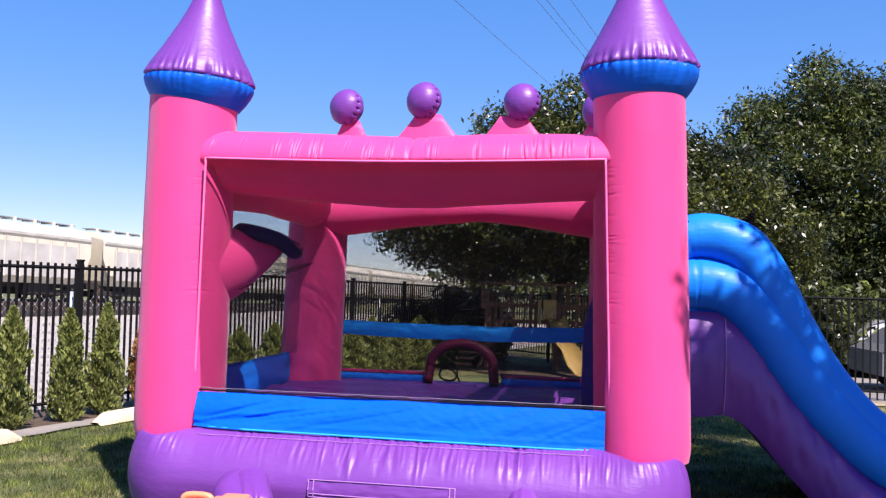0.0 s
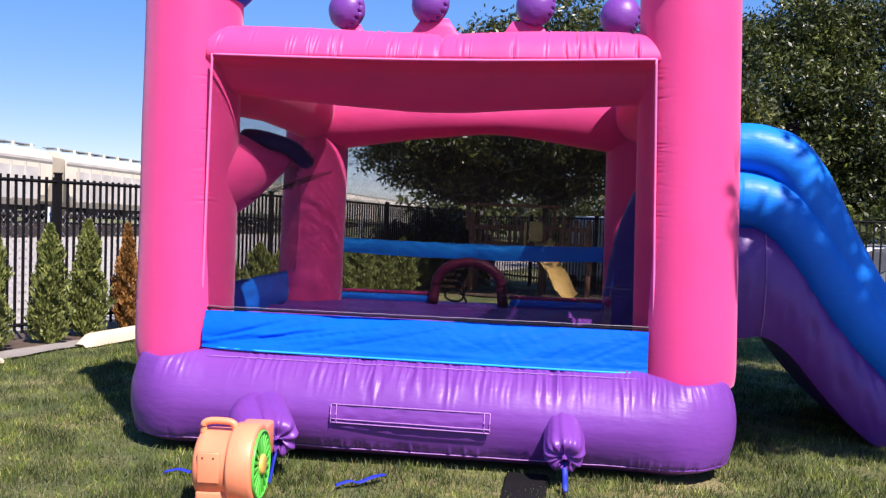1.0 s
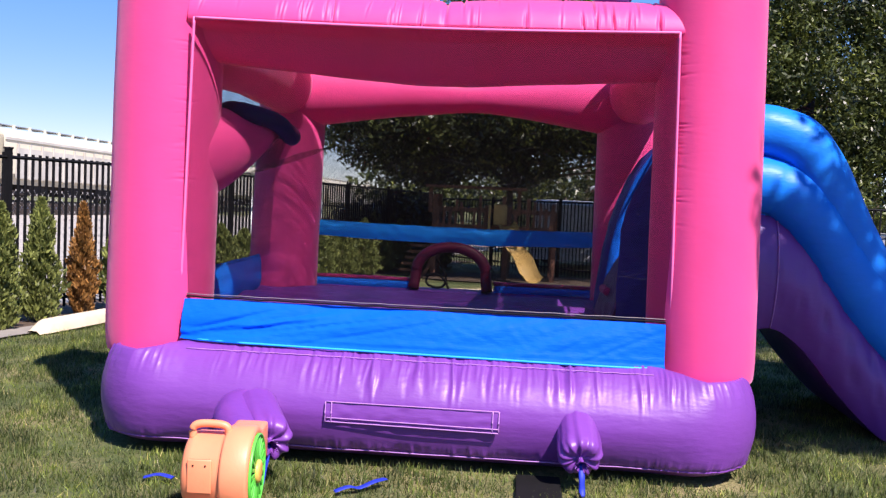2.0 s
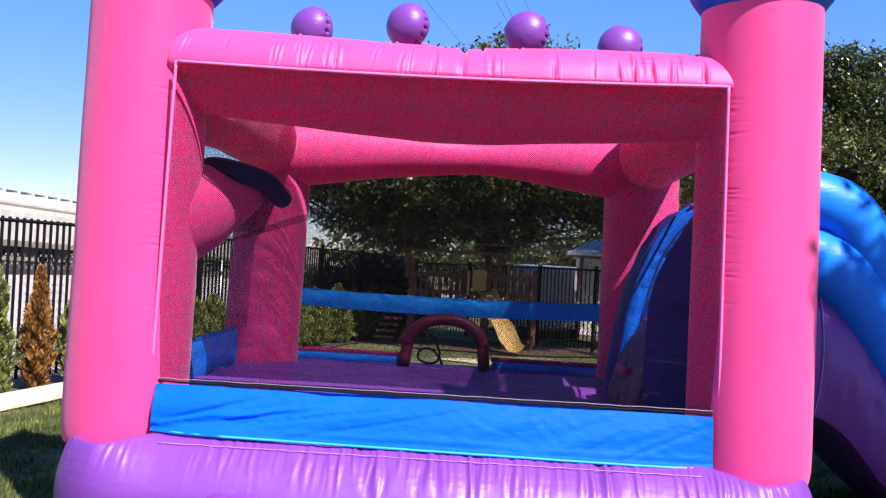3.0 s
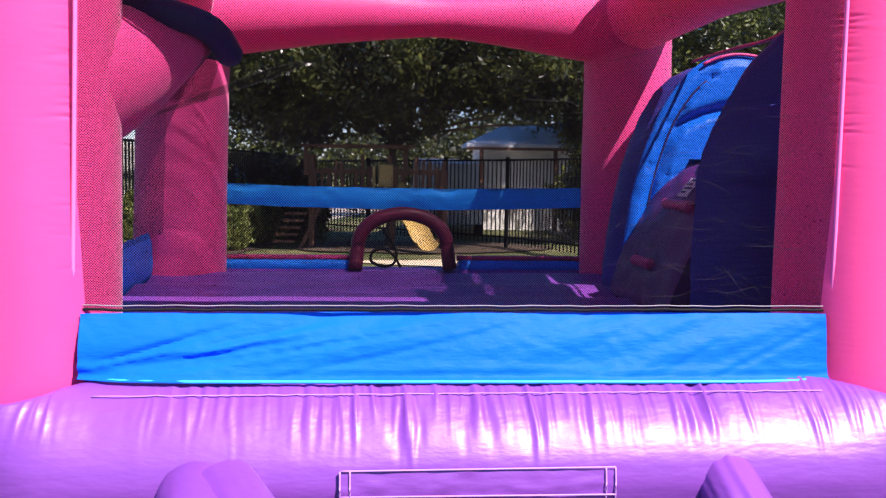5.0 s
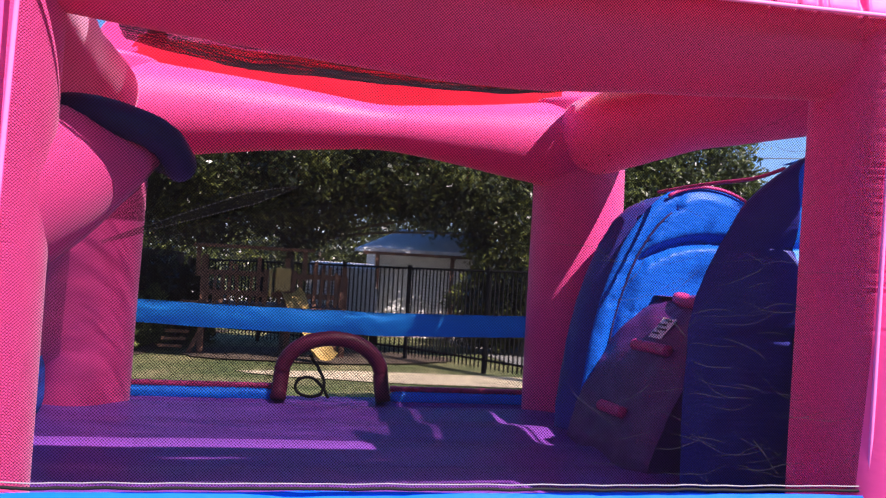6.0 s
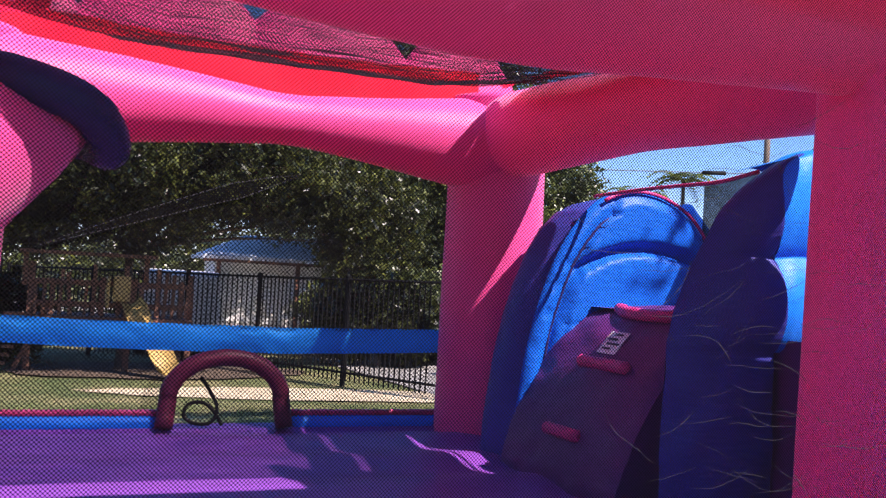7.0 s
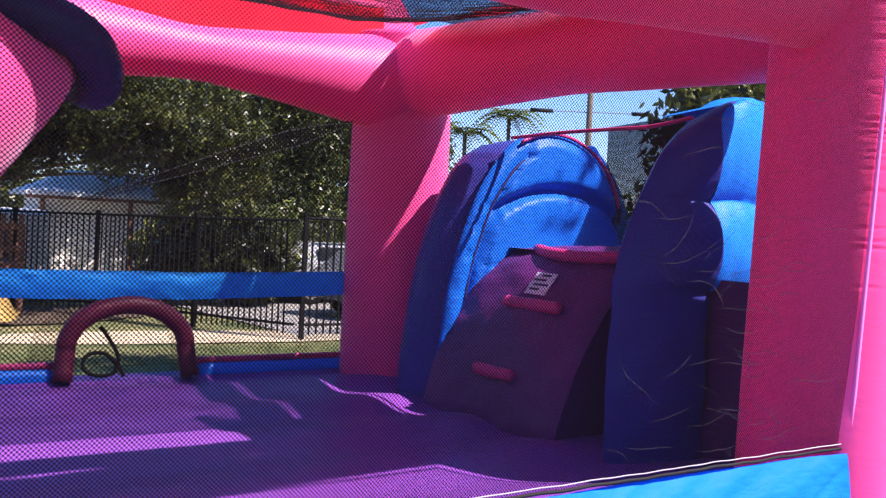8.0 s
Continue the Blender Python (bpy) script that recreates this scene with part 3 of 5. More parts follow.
part("blue_flap", band_geo(), BLUE_CLOTH, castle, "bright blue creased vinyl flap below the net")
part("hem", tube([(-1.44 + 2.88 * k / 80, -0.118 + 0.06 * abs(k / 40 - 1) ** 10 + 0.004 * nz(k * 0.4) - 0.020, 0.655 - 0.02 * k / 80) for k in range(81)], 0.007, 8), HEM_BLUE, castle, "blue hem with its highlight put into the colour")
part("cord", tube([(-1.475 + 2.95 * k / 80, -0.014, 0.918 + 0.004 * nz(k * 0.35)) for k in range(81)], 0.0022, 8), WHITE_CORD, castle)
part("cord", tube([(-1.475 + 2.95 * k / 80, -0.012, 0.902 + 0.005 * nz(k * 0.35)) for k in range(81)], 0.0055, 8), IRON, castle)


def opening_x(z, side):
    k = (z - 0.9) / 1.67
    return -1.475 + 0.075 * k if side < 0 else 1.475 - 0.06 * k


def front_net():
    nu, nv = 90, 60
    vs, uv = [], []
    for j in range(nv + 1):
        for i in range(nu + 1):
            v, u = j / nv, i / nu
            z = 0.90 + 1.68 * v
            x = opening_x(z, -1) + (opening_x(z, 1) - opening_x(z, -1)) * u
            loose = math.sin(math.pi * u) * math.sin(math.pi * v)
            y = -0.006 - 0.125 * v + 0.02 * loose * nz(x * 1.3, z * 1.3) + 0.006 * loose * nz(x * 5 + z * 4, z * 3 - x)
            vs.append((x, y, z))
            uv.append((x, z))
    w = nu + 1
    return (vs, [(j * w + i, j * w + i + 1, (j + 1) * w + i + 1, (j + 1) * w + i) for j in range(nv) for i in range(nu)]), uv


geo, uv = front_net()
def net_y(x, z):
    v = (z - 0.90) / 1.68
    u = (x - opening_x(z, -1)) / (opening_x(z, 1) - opening_x(z, -1))
    loose = math.sin(math.pi * u) * math.sin(math.pi * v)
    return -0.006 - 0.125 * v + 0.02 * loose * nz(x * 1.3, z * 1.3) + 0.006 * loose * nz(x * 5 + z * 4, z * 3 - x)


def net_creases():
    """Short pale creases, painted highlights where the net has been folded, most of them low at one side."""
    rng = random.Random(12)
    vs, fs, uv = [], [], []
    for k in range(80):
        x, z = rng.gauss(0.78, 0.28), 0.96 + 1.25 * rng.random() ** 1.4
        way = rng.gauss(0.06, 0.22) if z > 1.35 or rng.random() < 0.5 else rng.gauss(-0.6, 0.4)
        bend, step = rng.gauss(0, 0.10), 0.017
        n = rng.randint(6, 17)
        wide = rng.uniform(0.0008, 0.0018)
        first = len(vs)
        for j in range(n + 1):
            if not (-0.5 < x < opening_x(z, 1) - 0.02 and 0.93 < z < 2.5):
                break
            w = wide * math.sin(math.pi * (0.08 + 0.84 * j / n))
            px, pz = -math.sin(way) * w, math.cos(way) * w
            for sg in (-1, 1):
                qx, qz = x + sg * px, z + sg * pz
                vs.append((qx, net_y(qx, qz) - 0.004, qz))
                uv.append((qx, qz))
            if j:
                o = first + 2 * (j - 1)
                fs.append((o, o + 1, o + 3, o + 2))
            way += bend * 0.25 + rng.gauss(0, 0.11)
            x += math.cos(way) * step
            z += math.sin(way) * step
    return (vs, fs), uv


def net_fold(mid, wide, lift):
    """A ribbon of doubled net along mid, lying on the front net."""
    vs, fs, uv = [], [], []
    line = spline([(x, 0, z) for x, z in mid], 60)
    for k, p in enumerate(line):
        w = wide * math.sin(math.pi * (0.04 + 0.92 * k / (len(line) - 1))) ** 0.7
        for sg in (-1, 1):
            x, z = p[0] - 0.3 * sg * w, p[2] + sg * w
            vs.append((x, net_y(x, z) - lift, z))
            uv.append((x, z))
        if k:
            fs.append((2 * k - 2, 2 * k - 1, 2 * k + 1, 2 * k))
    return (vs, fs), uv


FOLD = [(-1.16, 1.635), (-0.95, 1.715), (-0.76, 1.785), (-0.74, 1.79), (-0.67, 1.815), (-0.60, 1.838)]
for wide, lift, dz, mat in ((0.019, 0.004, 0.0, FOLD_NET), (0.0011, 0.007, 0.020, PALE_NET), (0.0011, 0.007, -0.020, PALE_NET)):
    fold, fold_uv = net_fold([(x, z + dz * math.sin(math.pi * k / 5)) for k, (x, z) in enumerate(FOLD)], wide, lift)
    part("net_fold", fold, mat, castle, "dark slack fold in the net" if dz == 0 else "pale edge of the fold", uv=fold_uv)

part("front_net", geo, FRONT_NET, castle, "black knitted safety net", uv=uv)
for side in (-1, 1):
    part("piping", tube([(opening_x(0.88 + 1.70 * k / 40, side) + side * 0.008, -0.028 - 0.104 * k / 40, 0.88 + 1.70 * k / 40) for k in range(41)], 0.0085, 8, squash=0.8), PINK_SOFT, castle, "pale pink seam strip")
part("piping", tube([(-1.40 + 2.82 * k / 60, -0.137, 2.575 - 0.02 * math.sin(math.pi * k / 60)) for k in range(61)], 0.008, 8), PINK_SOFT, castle, "pale pink seam strip")


creases, crease_uv = net_creases()
tagged(part("net_creases", creases, PALE_NET, castle, uv=crease_uv), "pale creases in the net, highlights put into the colour", kind="stuff")


def flat_net(name, a, b, c, d, n, material, label, wob=0.01):
    """A net across four corners; a-b the foot, d-c the head."""
    a, b, c, d = (Vector(p) for p in (a, b, c, d))
    wide, high = (b - a).length, (d - a).length
    nn = (b - a).cross(d - a).normalized()
    vs, uv = [], []
    for j in range(n + 1):
        for i in range(n + 1):
            u, v = i / n, j / n
            p = a.lerp(b, u).lerp(d.lerp(c, u), v)
            p = p + nn * wob * math.sin(math.pi * u) * math.sin(math.pi * v) * nz(u * 4, v * 4, wide)
            vs.append(p)
            uv.append((wide * u, high * v))
    w = n + 1
    part(name, (vs, [(j * w + i, j * w + i + 1, (j + 1) * w + i + 1, (j + 1) * w + i) for j in range(n) for i in range(n)]), material, castle, label, uv=uv)


flat_net("back_net", (-1.40, 3.46, 0.72), (1.40, 3.46, 0.72), (1.35, 3.36, 2.35), (-1.35, 3.36, 2.35), 20, NET, "black knitted safety net")
flat_net("side_net", (-1.72, 3.05, 0.95), (-1.72, 0.45, 0.95), (-1.66, 0.45, 2.40), (-1.66, 3.05, 2.40), 20, NET, "black knitted safety net")


def strap_geo(x0, x1, y, z0, z1, bulge, seed):
    def fn(u, v):
        x = x0 + (x1 - x0) * u
        return x, y + bulge * math.sin(math.pi * v) + 0.016 * nz(u * 34 + 3 * v, v * 1.5, seed) * (0.5 + abs(nz(u * 6, seed))), z0 + (z1 - z0) * v - 0.03 * math.sin(math.pi * u) * (1 - 0.3 * v) + 0.006 * nz(u * 9, seed)
    return grid(fn, 90, 8)


part("blue_strap", strap_geo(-1.40, 1.38, 3.43, 1.135, 1.285, -0.02, 3.0), STRAP_BLUE, castle, "blue vinyl strip across the back net")
for x0, x1 in ((-1.45, -0.43), (0.36, 1.42)):
    part("bolster", soft_tube((x0, 3.50, 0.675), (x1, 3.50, 0.675), 0.055, round_end=0.05), BLUE, castle, "low blue bolster along the floor edge")
    part("bolster_piping", tube([(x0 + (x1 - x0) * k / 30, 3.49, 0.735 + 0.004 * nz(k * 0.6)) for k in range(31)], 0.022, 8), PINK, castle)


# low wall of the other side
def side_wall():
    def fn(u, v):
        y = 0.35 + 2.75 * u
        return -1.82 + 0.03 * math.sin(math.pi * v) + 0.012 * nz(u * 12, v * 3), y, 0.62 + 0.33 * v + 0.01 * nz(u * 8)
    return grid(fn, 60, 14)


part("side_wall", side_wall(), BLUE, castle, "low blue padded side wall")

# crawl-through arch in the back wall
arch_pts = []
for k in range(33):
    an = math.pi * k / 32
    arch_pts.append((-0.055 - 0.335 * math.cos(an), 3.44, 0.83 + 0.245 * math.sin(an)))
arch_pts = [(-0.41, 3.40, 0.66), (-0.40, 3.42, 0.74)] + arch_pts + [(0.29, 3.42, 0.74), (0.30, 3.40, 0.66)]
arch = part("crawl_arch", tube(spline(arch_pts, 60), 0.053, 16, ripple=lambda s, an: 0.03 * nz(s * 30, an)), CRIMSON, castle, "dark red inflated crawl-through arch")
part("arch_sleeve", grid(lambda u, v: (-0.055 - (0.40 + 0.03 * v) * math.cos(math.pi * u), 3.47 + 0.5 * v, 0.60 + (0.50 - 0.06 * v) * math.sin(math.pi * u) ** 0.6 + 0.008 * nz(u * 9, v * 6)), 30, 8), NET, arch, "black net sleeve",
     uv=[(2 * (i / 30), 0.5 * j / 8) for j in range(9) for i in range(31)])

part("drawcord", tube(spline([(-0.20, 3.47, 0.95), (-0.14, 3.46, 0.86), (-0.10, 3.45, 0.77), (-0.13, 3.44, 0.69), (-0.22, 3.44, 0.68), (-0.29, 3.45, 0.72), (-0.27, 3.46, 0.79), (-0.18, 3.46, 0.80), (-0.11, 3.45, 0.74), (-0.07, 3.43, 0.67)], 70), 0.011, 8), BLACK_RUBBER, arch, "loop of black cord")

# roof: red border, dark net
OUTER = [Vector(p) for p in ((-0.90, 0.28), (1.42, 0.28), (1.42, 2.93), (-1.42, 2.93))]
INNER = [Vector(p) for p in ((-1.10, 0.46), (1.12, 0.46), (1.22, 2.62), (-1.18, 2.62))]


def roof_z(x, y):
    e = min(x + 1.42, 1.42 - x, y - 0.28, 3.10 - y)
    return 2.735 - 0.11 * min(1.0, max(0.0, e) / 0.7) + 0.012 * nz(x * 3, y * 3) + 0.07 * min(1.0, max(0.0, (y - 1.6) / 1.1)) ** 2


def border(k):
    o0, o1, i0, i1 = OUTER[k], OUTER[(k + 1) % 4], INNER[k], INNER[(k + 1) % 4]

    def fn(u, v):
        p = o0.lerp(o1, u).lerp(i0.lerp(i1, u), v)
        return p.x, p.y, roof_z(p.x, p.y) + 0.012 * nz(u * 14, v * 2, k)
    return grid(fn, 60, 10)


part("crown_band", grid(lambda u, v: (-1.42 + 2.84 * u, 3.29 + 0.02 * nz(u * 9, v), 2.52 + 0.40 * v + 0.05 * abs(2 * u - 1) ** 2 * v + 0.008 * nz(u * 20)), 60, 6), RED, castle, "red vinyl band standing behind the back beam")
for k in (0, 1, 3):
    part("roof_border", border(k), RED, castle, "red vinyl roof border")


def roof_net():
    n = 90
    vs, uv = [], []
    for j in range(n + 1):
        for i in range(n + 1):
            u, v = -0.10 + 1.26 * i / n, 0.18 + 0.84 * j / n
            p = INNER[0].lerp(INNER[1], u).lerp(INNER[3].lerp(INNER[2], u), v)
            drop = math.sin(math.pi * i / n) * math.sin(math.pi * j / n)
            z = roof_z(p.x, p.y) - 0.008 - 0.04 * drop + 0.035 * drop ** 0.5 * abs(nz(p.x * 1.2, p.y * 9)) + 0.012 * nz(p.x * 3, p.y * 26)
            vs.append((p.x, p.y, z))
            uv.append((p.x, p.y))
    w = n + 1
    return (vs, [(j * w + i, j * w + i + 1, (j + 1) * w + i + 1, (j + 1) * w + i) for j in range(n) for i in range(n)]), uv


geo, uv = roof_net()
part("roof_net", geo, ROOF_NET, castle, "sagging dark roof net", uv=uv)


# basketball hoop: pink bracket, purple ring, net
def bracket_geo():
    ring = 20
    stations = [((-1.66, 0.30, 1.79), 0.36), ((-1.53, 0.36, 1.82), 0.33), ((-1.41, 0.42, 1.855), 0.27), ((-1.29, 0.48, 1.90), 0.20), ((-1.17, 0.54, 1.945), 0.125), ((-1.07, 0.60, 1.985), 0.05)]
    return tube(spline([s[0] for s in stations], 30), lambda s: lerp([(k / 5, st[1]) for k, st in enumerate(stations)], s), ring)


hoop = part("hoop_bracket", bracket_geo(), PINK, castle, "pink inflated bracket of the toy basketball hoop")
HOOP_C = Vector((-1.20, 0.62, 2.03))
ring_pts = [HOOP_C + Vector((0.215 * math.cos(a), 0.225 * math.sin(a), -0.03 * math.sin(a) - 0.045 * math.cos(a) - 0.05 * max(0.0, math.cos(a)) ** 6)) for a in (2 * math.pi * k / 48 for k in range(48))]
part("hoop_ring", tube(ring_pts, 0.060, 16, True, ripple=lambda s, an: 0.04 * nz(s * 40, an)), NAVY, hoop, "dark purple padded ring")
part("hoop_net", grid(lambda u, v: (HOOP_C.x + (0.20 - 0.08 * v) * math.cos(2 * math.pi * u), HOOP_C.y + (0.20 - 0.08 * v) * math.sin(2 * math.pi * u), HOOP_C.z - 0.05 - 0.26 * v - 0.05 * (1 - v) * math.sin(2 * math.pi * u)), 24, 6, True), NET, hoop, "short black net",
     uv=[(1.4 * i / 24, 0.3 * j / 6) for j in range(7) for i in range(24)])

# ---- climbing wall and slide
MAGENTA = vinyl("dark_magenta_vinyl", (0.50, 0.035, 0.17), 0.4)
FIN_EDGE = [(0.60, 1.275), (0.80, 1.28), (1.00, 1.305), (1.20, 1.33), (1.42, 1.375), (1.60, 1.43), (1.80, 1.51), (1.95, 1.60), (2.05, 1.70), (2.11, 1.82), (2.145, 1.95), (2.16, 2.14)]


def fin_geo(y0, y1, x_in, u0, u1):
    """A thick upright air wall whose inner edge leans outwards; bulged on all faces."""
    def fn(u, v):
        u = u0 + (u1 - u0) * u
        # v up the edge, u round from inner face over the edge to the outer face
        s = v * (len(FIN_EDGE) - 1)
        k = min(int(s), len(FIN_EDGE) - 2)
        f = s - k
        z = FIN_EDGE[k][0] * (1 - f) + FIN_EDGE[k + 1][0] * f
        x = FIN_EDGE[k][1] * (1 - f) + FIN_EDGE[k + 1][1] * f
        deep = x_in - x
        if u < 0.35:
            w = u / 0.35
            px, py = x_in - deep * (w * 0.92), y0 - 0.02 * math.sin(math.pi * w)
        elif u < 0.65:
            w = (u - 0.35) / 0.30
            px, py = x + deep * 0.08 * abs(2 * w - 1) ** 2 - 0.03 * math.sin(math.pi * w), y0 + (y1 - y0) * w
        else:
            w = (u - 0.65) / 0.35
            px, py = x + deep * (0.08 + 0.92 * w), y1 + 0.02 * math.sin(math.pi * w)
        r = 0.007 * nz(px * 9, py * 9, z * 9)
        return px + r, py + r, z
    return grid(fn, 60, 66)


RIM = spline([(1.285, 0, 0.62), (1.29, 0, 0.80), (1.315, 0, 1.00), (1.34, 0, 1.20), (1.385, 0, 1.42), (1.44, 0, 1.60), (1.52, 0, 1.80), (1.61, 0, 1.95), (1.71, 0, 2.07), (1.83, 0, 2.15), (2.0, 0, 2.19), (2.2, 0, 2.16), (2.4, 0, 2.05), (2.55, 0, 1.85), (2.62, 0, 1.6)], 80)
HEART = Vector((2.10, 0, 1.05))


def lobe_swell(p):
    """How far the quilted face stands out at a point."""
    e = 9.0
    for a, b in zip(RIM, RIM[1:]):
        d = b - a
        k = min(1.0, max(0.0, (p - a).dot(d) / d.length_squared))
        e = min(e, (a + d * k - p).length)
    left = max(0.0, min(1.0, (1.86 - p.x) / 0.30))
    if e < 0.115 and left > 0:
        tick = sum(math.exp(-((p.z - z) / 0.012) ** 2) for z in (1.02, 1.27, 1.46, 1.62, 1.74))
        strip = 0.045 * math.sin(math.pi * e / 0.115) ** 0.6 - 0.022 * tick * math.sin(math.pi * e / 0.115)
        return strip * left + 0.05 * min(1.0, e / 0.05) ** 0.5 * (1 - left)
    inner = max(0.0, min(1.0, (e - 0.115 * left) / 0.09)) ** 0.5
    rho = math.hypot((p.x - 2.08) / 0.62, (p.z - 1.42) / 0.43)
    seam = 1 - 0.85 * math.exp(-((rho - 1) / 0.07) ** 2) if p.z > 1.42 else 1 - 0.85 * math.exp(-((p.z - 1.45) / 0.03) ** 2)
    pull = 0.011 * nz(p.x * 34, p.z * 9) * math.exp(-((rho - 1) / 0.25) ** 2)
    return 0.085 * inner * seam + pull


def lobe_point(s, inset, y, lift):
    q = RIM[int(round(s * 80))]
    p = q + (HEART - q).normalized() * inset
    return Vector((p.x, y - lobe_swell(p) - lift, p.z))


def lobe_face(y):
    def fn(u, v):
        p = HEART.lerp(RIM[int(round(u * 80))], 1 - 0.93 * v ** 1.3)
        return p.x, y - lobe_swell(p), p.z
    return grid(fn, 80, 70)


fin = part("slide_wall", fin_geo(2.32, 2.80, 2.30, 0.64, 1.0), BLUE, castle, "blue rounded air wall beside the climbing ramp")
part("wall_side", fin_geo(2.32, 2.80, 2.30, 0.345, 0.65), INDIGO, fin, "flat dark indigo end panel")
part("lobed_face", lobe_face(2.332), WALL_BLUE, fin, "bright blue face of quilted air lobes")
part("edge_seam", tube([lobe_point(k / 80, 0.118, 2.332, 0.006) for k in range(6, 50)], 0.008, 6), NAVY, fin)
part("wall_piping", tube([lobe_point(k / 80, 0.012, 2.332, 0.03) for k in range(49, 79)], 0.011, 8), MAGENTA, fin, "pink piping along the wall top")

# the wall nearer the front: upright end panel with a scalloped edge, two fat lobes on its front
PANEL_BACK = [(0.60, 1.275), (1.00, 1.265), (1.40, 1.275), (1.55, 1.305), (1.66, 1.35), (1.80, 1.42), (1.93, 1.49), (2.00, 1.54), (2.08, 1.62), (2.15, 1.72), (2.19, 1.81)]
PANEL_FRONT = [(0.60, 1.745), (1.20, 1.725), (1.60, 1.705), (1.90, 1.675), (2.07, 1.655), (2.13, 1.665), (2.17, 1.695), (2.20, 1.74), (2.235, 1.835)]
LOBES = [(1.385, 1.78), (1.78, 2.235)]


def lobe_out(z):
    """How far the front of the wall stands out at a height."""
    for a, b in LOBES:
        if a <= z <= b:
            return 0.085 * math.sin(math.pi * (z - a) / (b - a)) ** 0.6
    return 0.0


def near_panel(u, v):
    zb, zf = PANEL_BACK[0][0] + v * 1.585, PANEL_FRONT[0][0] + v * 1.635
    back, front = Vector((lerp(PANEL_BACK, zb), 0.98, zb)), Vector((lerp(PANEL_FRONT, zf), 0.84 - lobe_out(zf), zf))
    p = back.lerp(front, u)
    swell = math.sin(math.pi * u) ** 0.7
    return p.x - 0.012 * swell + 0.004 * nz(p.y * 11, p.z * 11), p.y - 0.035 * swell + 0.010 * nz(p.x * 9, p.z * 7), p.z + 0.02 * swell * v


def near_face(u, v):
    z = LOBES[0][0] + v * 0.85
    x0 = lerp(PANEL_FRONT, z)
    x = x0 + (2.04 - x0) * u
    return x, 0.84 - lobe_out(z) * (0.55 + 0.45 * math.cos(1.4 * u)) - 0.004 * nz(x * 14, z * 9), z + 0.03 * math.sin(math.pi * u) * v


fin = part("slide_wall", grid(near_face, 40, 70), BLUE, castle, "blue air wall with two fat lobes beside the climbing ramp")
part("wall_side", grid(near_panel, 40, 90), INDIGO, fin, "scalloped dark indigo end panel")
# Foot closes the gap to the column, keeping sun off the ramp.
part("wall_foot", grid(lambda u, v: (1.745 + 0.02 * math.sin(math.pi * v) + 0.01 * nz(u * 5, v * 5), 0.96 - 0.46 * u, 0.62 + 0.82 * v), 12, 12), SHADED_PURPLE, fin, "foot of the wall, purple with shade put into its colour")
# Added sheet behind the column, sized only to stop sun leaking onto the ramp.
part("sun_block_flap", grid(lambda u, v: (1.68 + (0.34 if v < 0.72 else 0.18) * u, 0.52 + 0.02 * u + 0.01 * nz(u * 3, v * 6), 0.62 + 1.62 * v), 6, 24), BLUE, fin, "added blue sheet blocking sun between wall and column")
part("wall_back", grid(lambda u, v: (lerp(PANEL_BACK, 0.6 + 1.58 * v) + 0.285 + (1.80 - lerp(PANEL_BACK, 0.6 + 1.58 * v)) * u, 1.265, 0.6 + 1.58 * v + 0.03 * math.sin(math.pi * u) * v), 12, 40), BLUE, fin)
part("wall_end", grid(lambda u, v: (lerp(PANEL_BACK, 0.6 + 1.59 * v) + 0.285 * u, 0.98 + 0.285 * u, 0.6 + 1.59 * v + 0.02 * math.sin(math.pi * u) * v), 14, 60), INDIGO, fin, "rounded dark end of the wall")
part("wall_top", grid(lambda u, v: (1.81 + 0.025 * v + (0.24 - 0.025 * v) * u, 1.265 - 0.425 * v, 2.19 + 0.045 * v + 0.03 * math.sin(math.pi * u)), 12, 12), BLUE, fin)
part("top_piping", tube(spline([(1.72, 2.30, 2.13), (1.73, 1.90, 2.14), (1.735, 1.58, 2.14), (1.745, 1.27, 2.14), (1.735, 1.0, 2.165)], 30), 0.010, 8), MAGENTA, castle, "pink piping between the wall tops")


flat_net("slide_net", (2.56, 2.40, 1.55), (2.56, 1.10, 1.55), (2.56, 1.10, 2.36), (2.56, 2.40, 2.28), 12, DENSE_NET, "dark doubled net between the wall tops")
RAMP_EDGE = [(1.24, 0.60), (1.27, 0.74), (1.33, 0.90), (1.41, 1.06), (1.52, 1.23), (1.66, 1.39), (1.84, 1.475), (2.15, 1.50)]


def ramp_geo():
    pts = spline([(x, 0, z) for x, z in RAMP_EDGE], 60)

    def fn(u, v):
        p = pts[int(round(u * 60))]
        y = 1.27 + 1.07 * v
        proud = lerp([(0.6, 0.02), (0.9, 0.045), (1.2, 0.06), (1.45, 0.06), (1.5, 0.04)], p.z)
        wave = math.sin(math.pi * min(v, 0.5 + 0.76 * abs(v - 0.5))) ** 0.6
        return p.x - proud * wave + 0.012 * nz(u * 14, v * 6), y, p.z + 0.045 * wave * u + 0.014 * nz(u * 9, v * 9, 2)
    return grid(fn, 60, 40)


# Ramp colour is darkened for shade, beyond the purple of the floor.
part("climbing_ramp", ramp_geo(), SHADED_PURPLE, castle, "steep purple padded climbing ramp with shade put into its colour")
def ramp_side():
    pts = spline([(x, 0, z) for x, z in RAMP_EDGE], 40)
    return grid(lambda u, v: (pts[int(round(u * 40))].x + (2.1 - pts[int(round(u * 40))].x) * v, 1.274, pts[int(round(u * 40))].z), 40, 2)


part("ramp_side", ramp_side(), SHADED_PURPLE, castle)
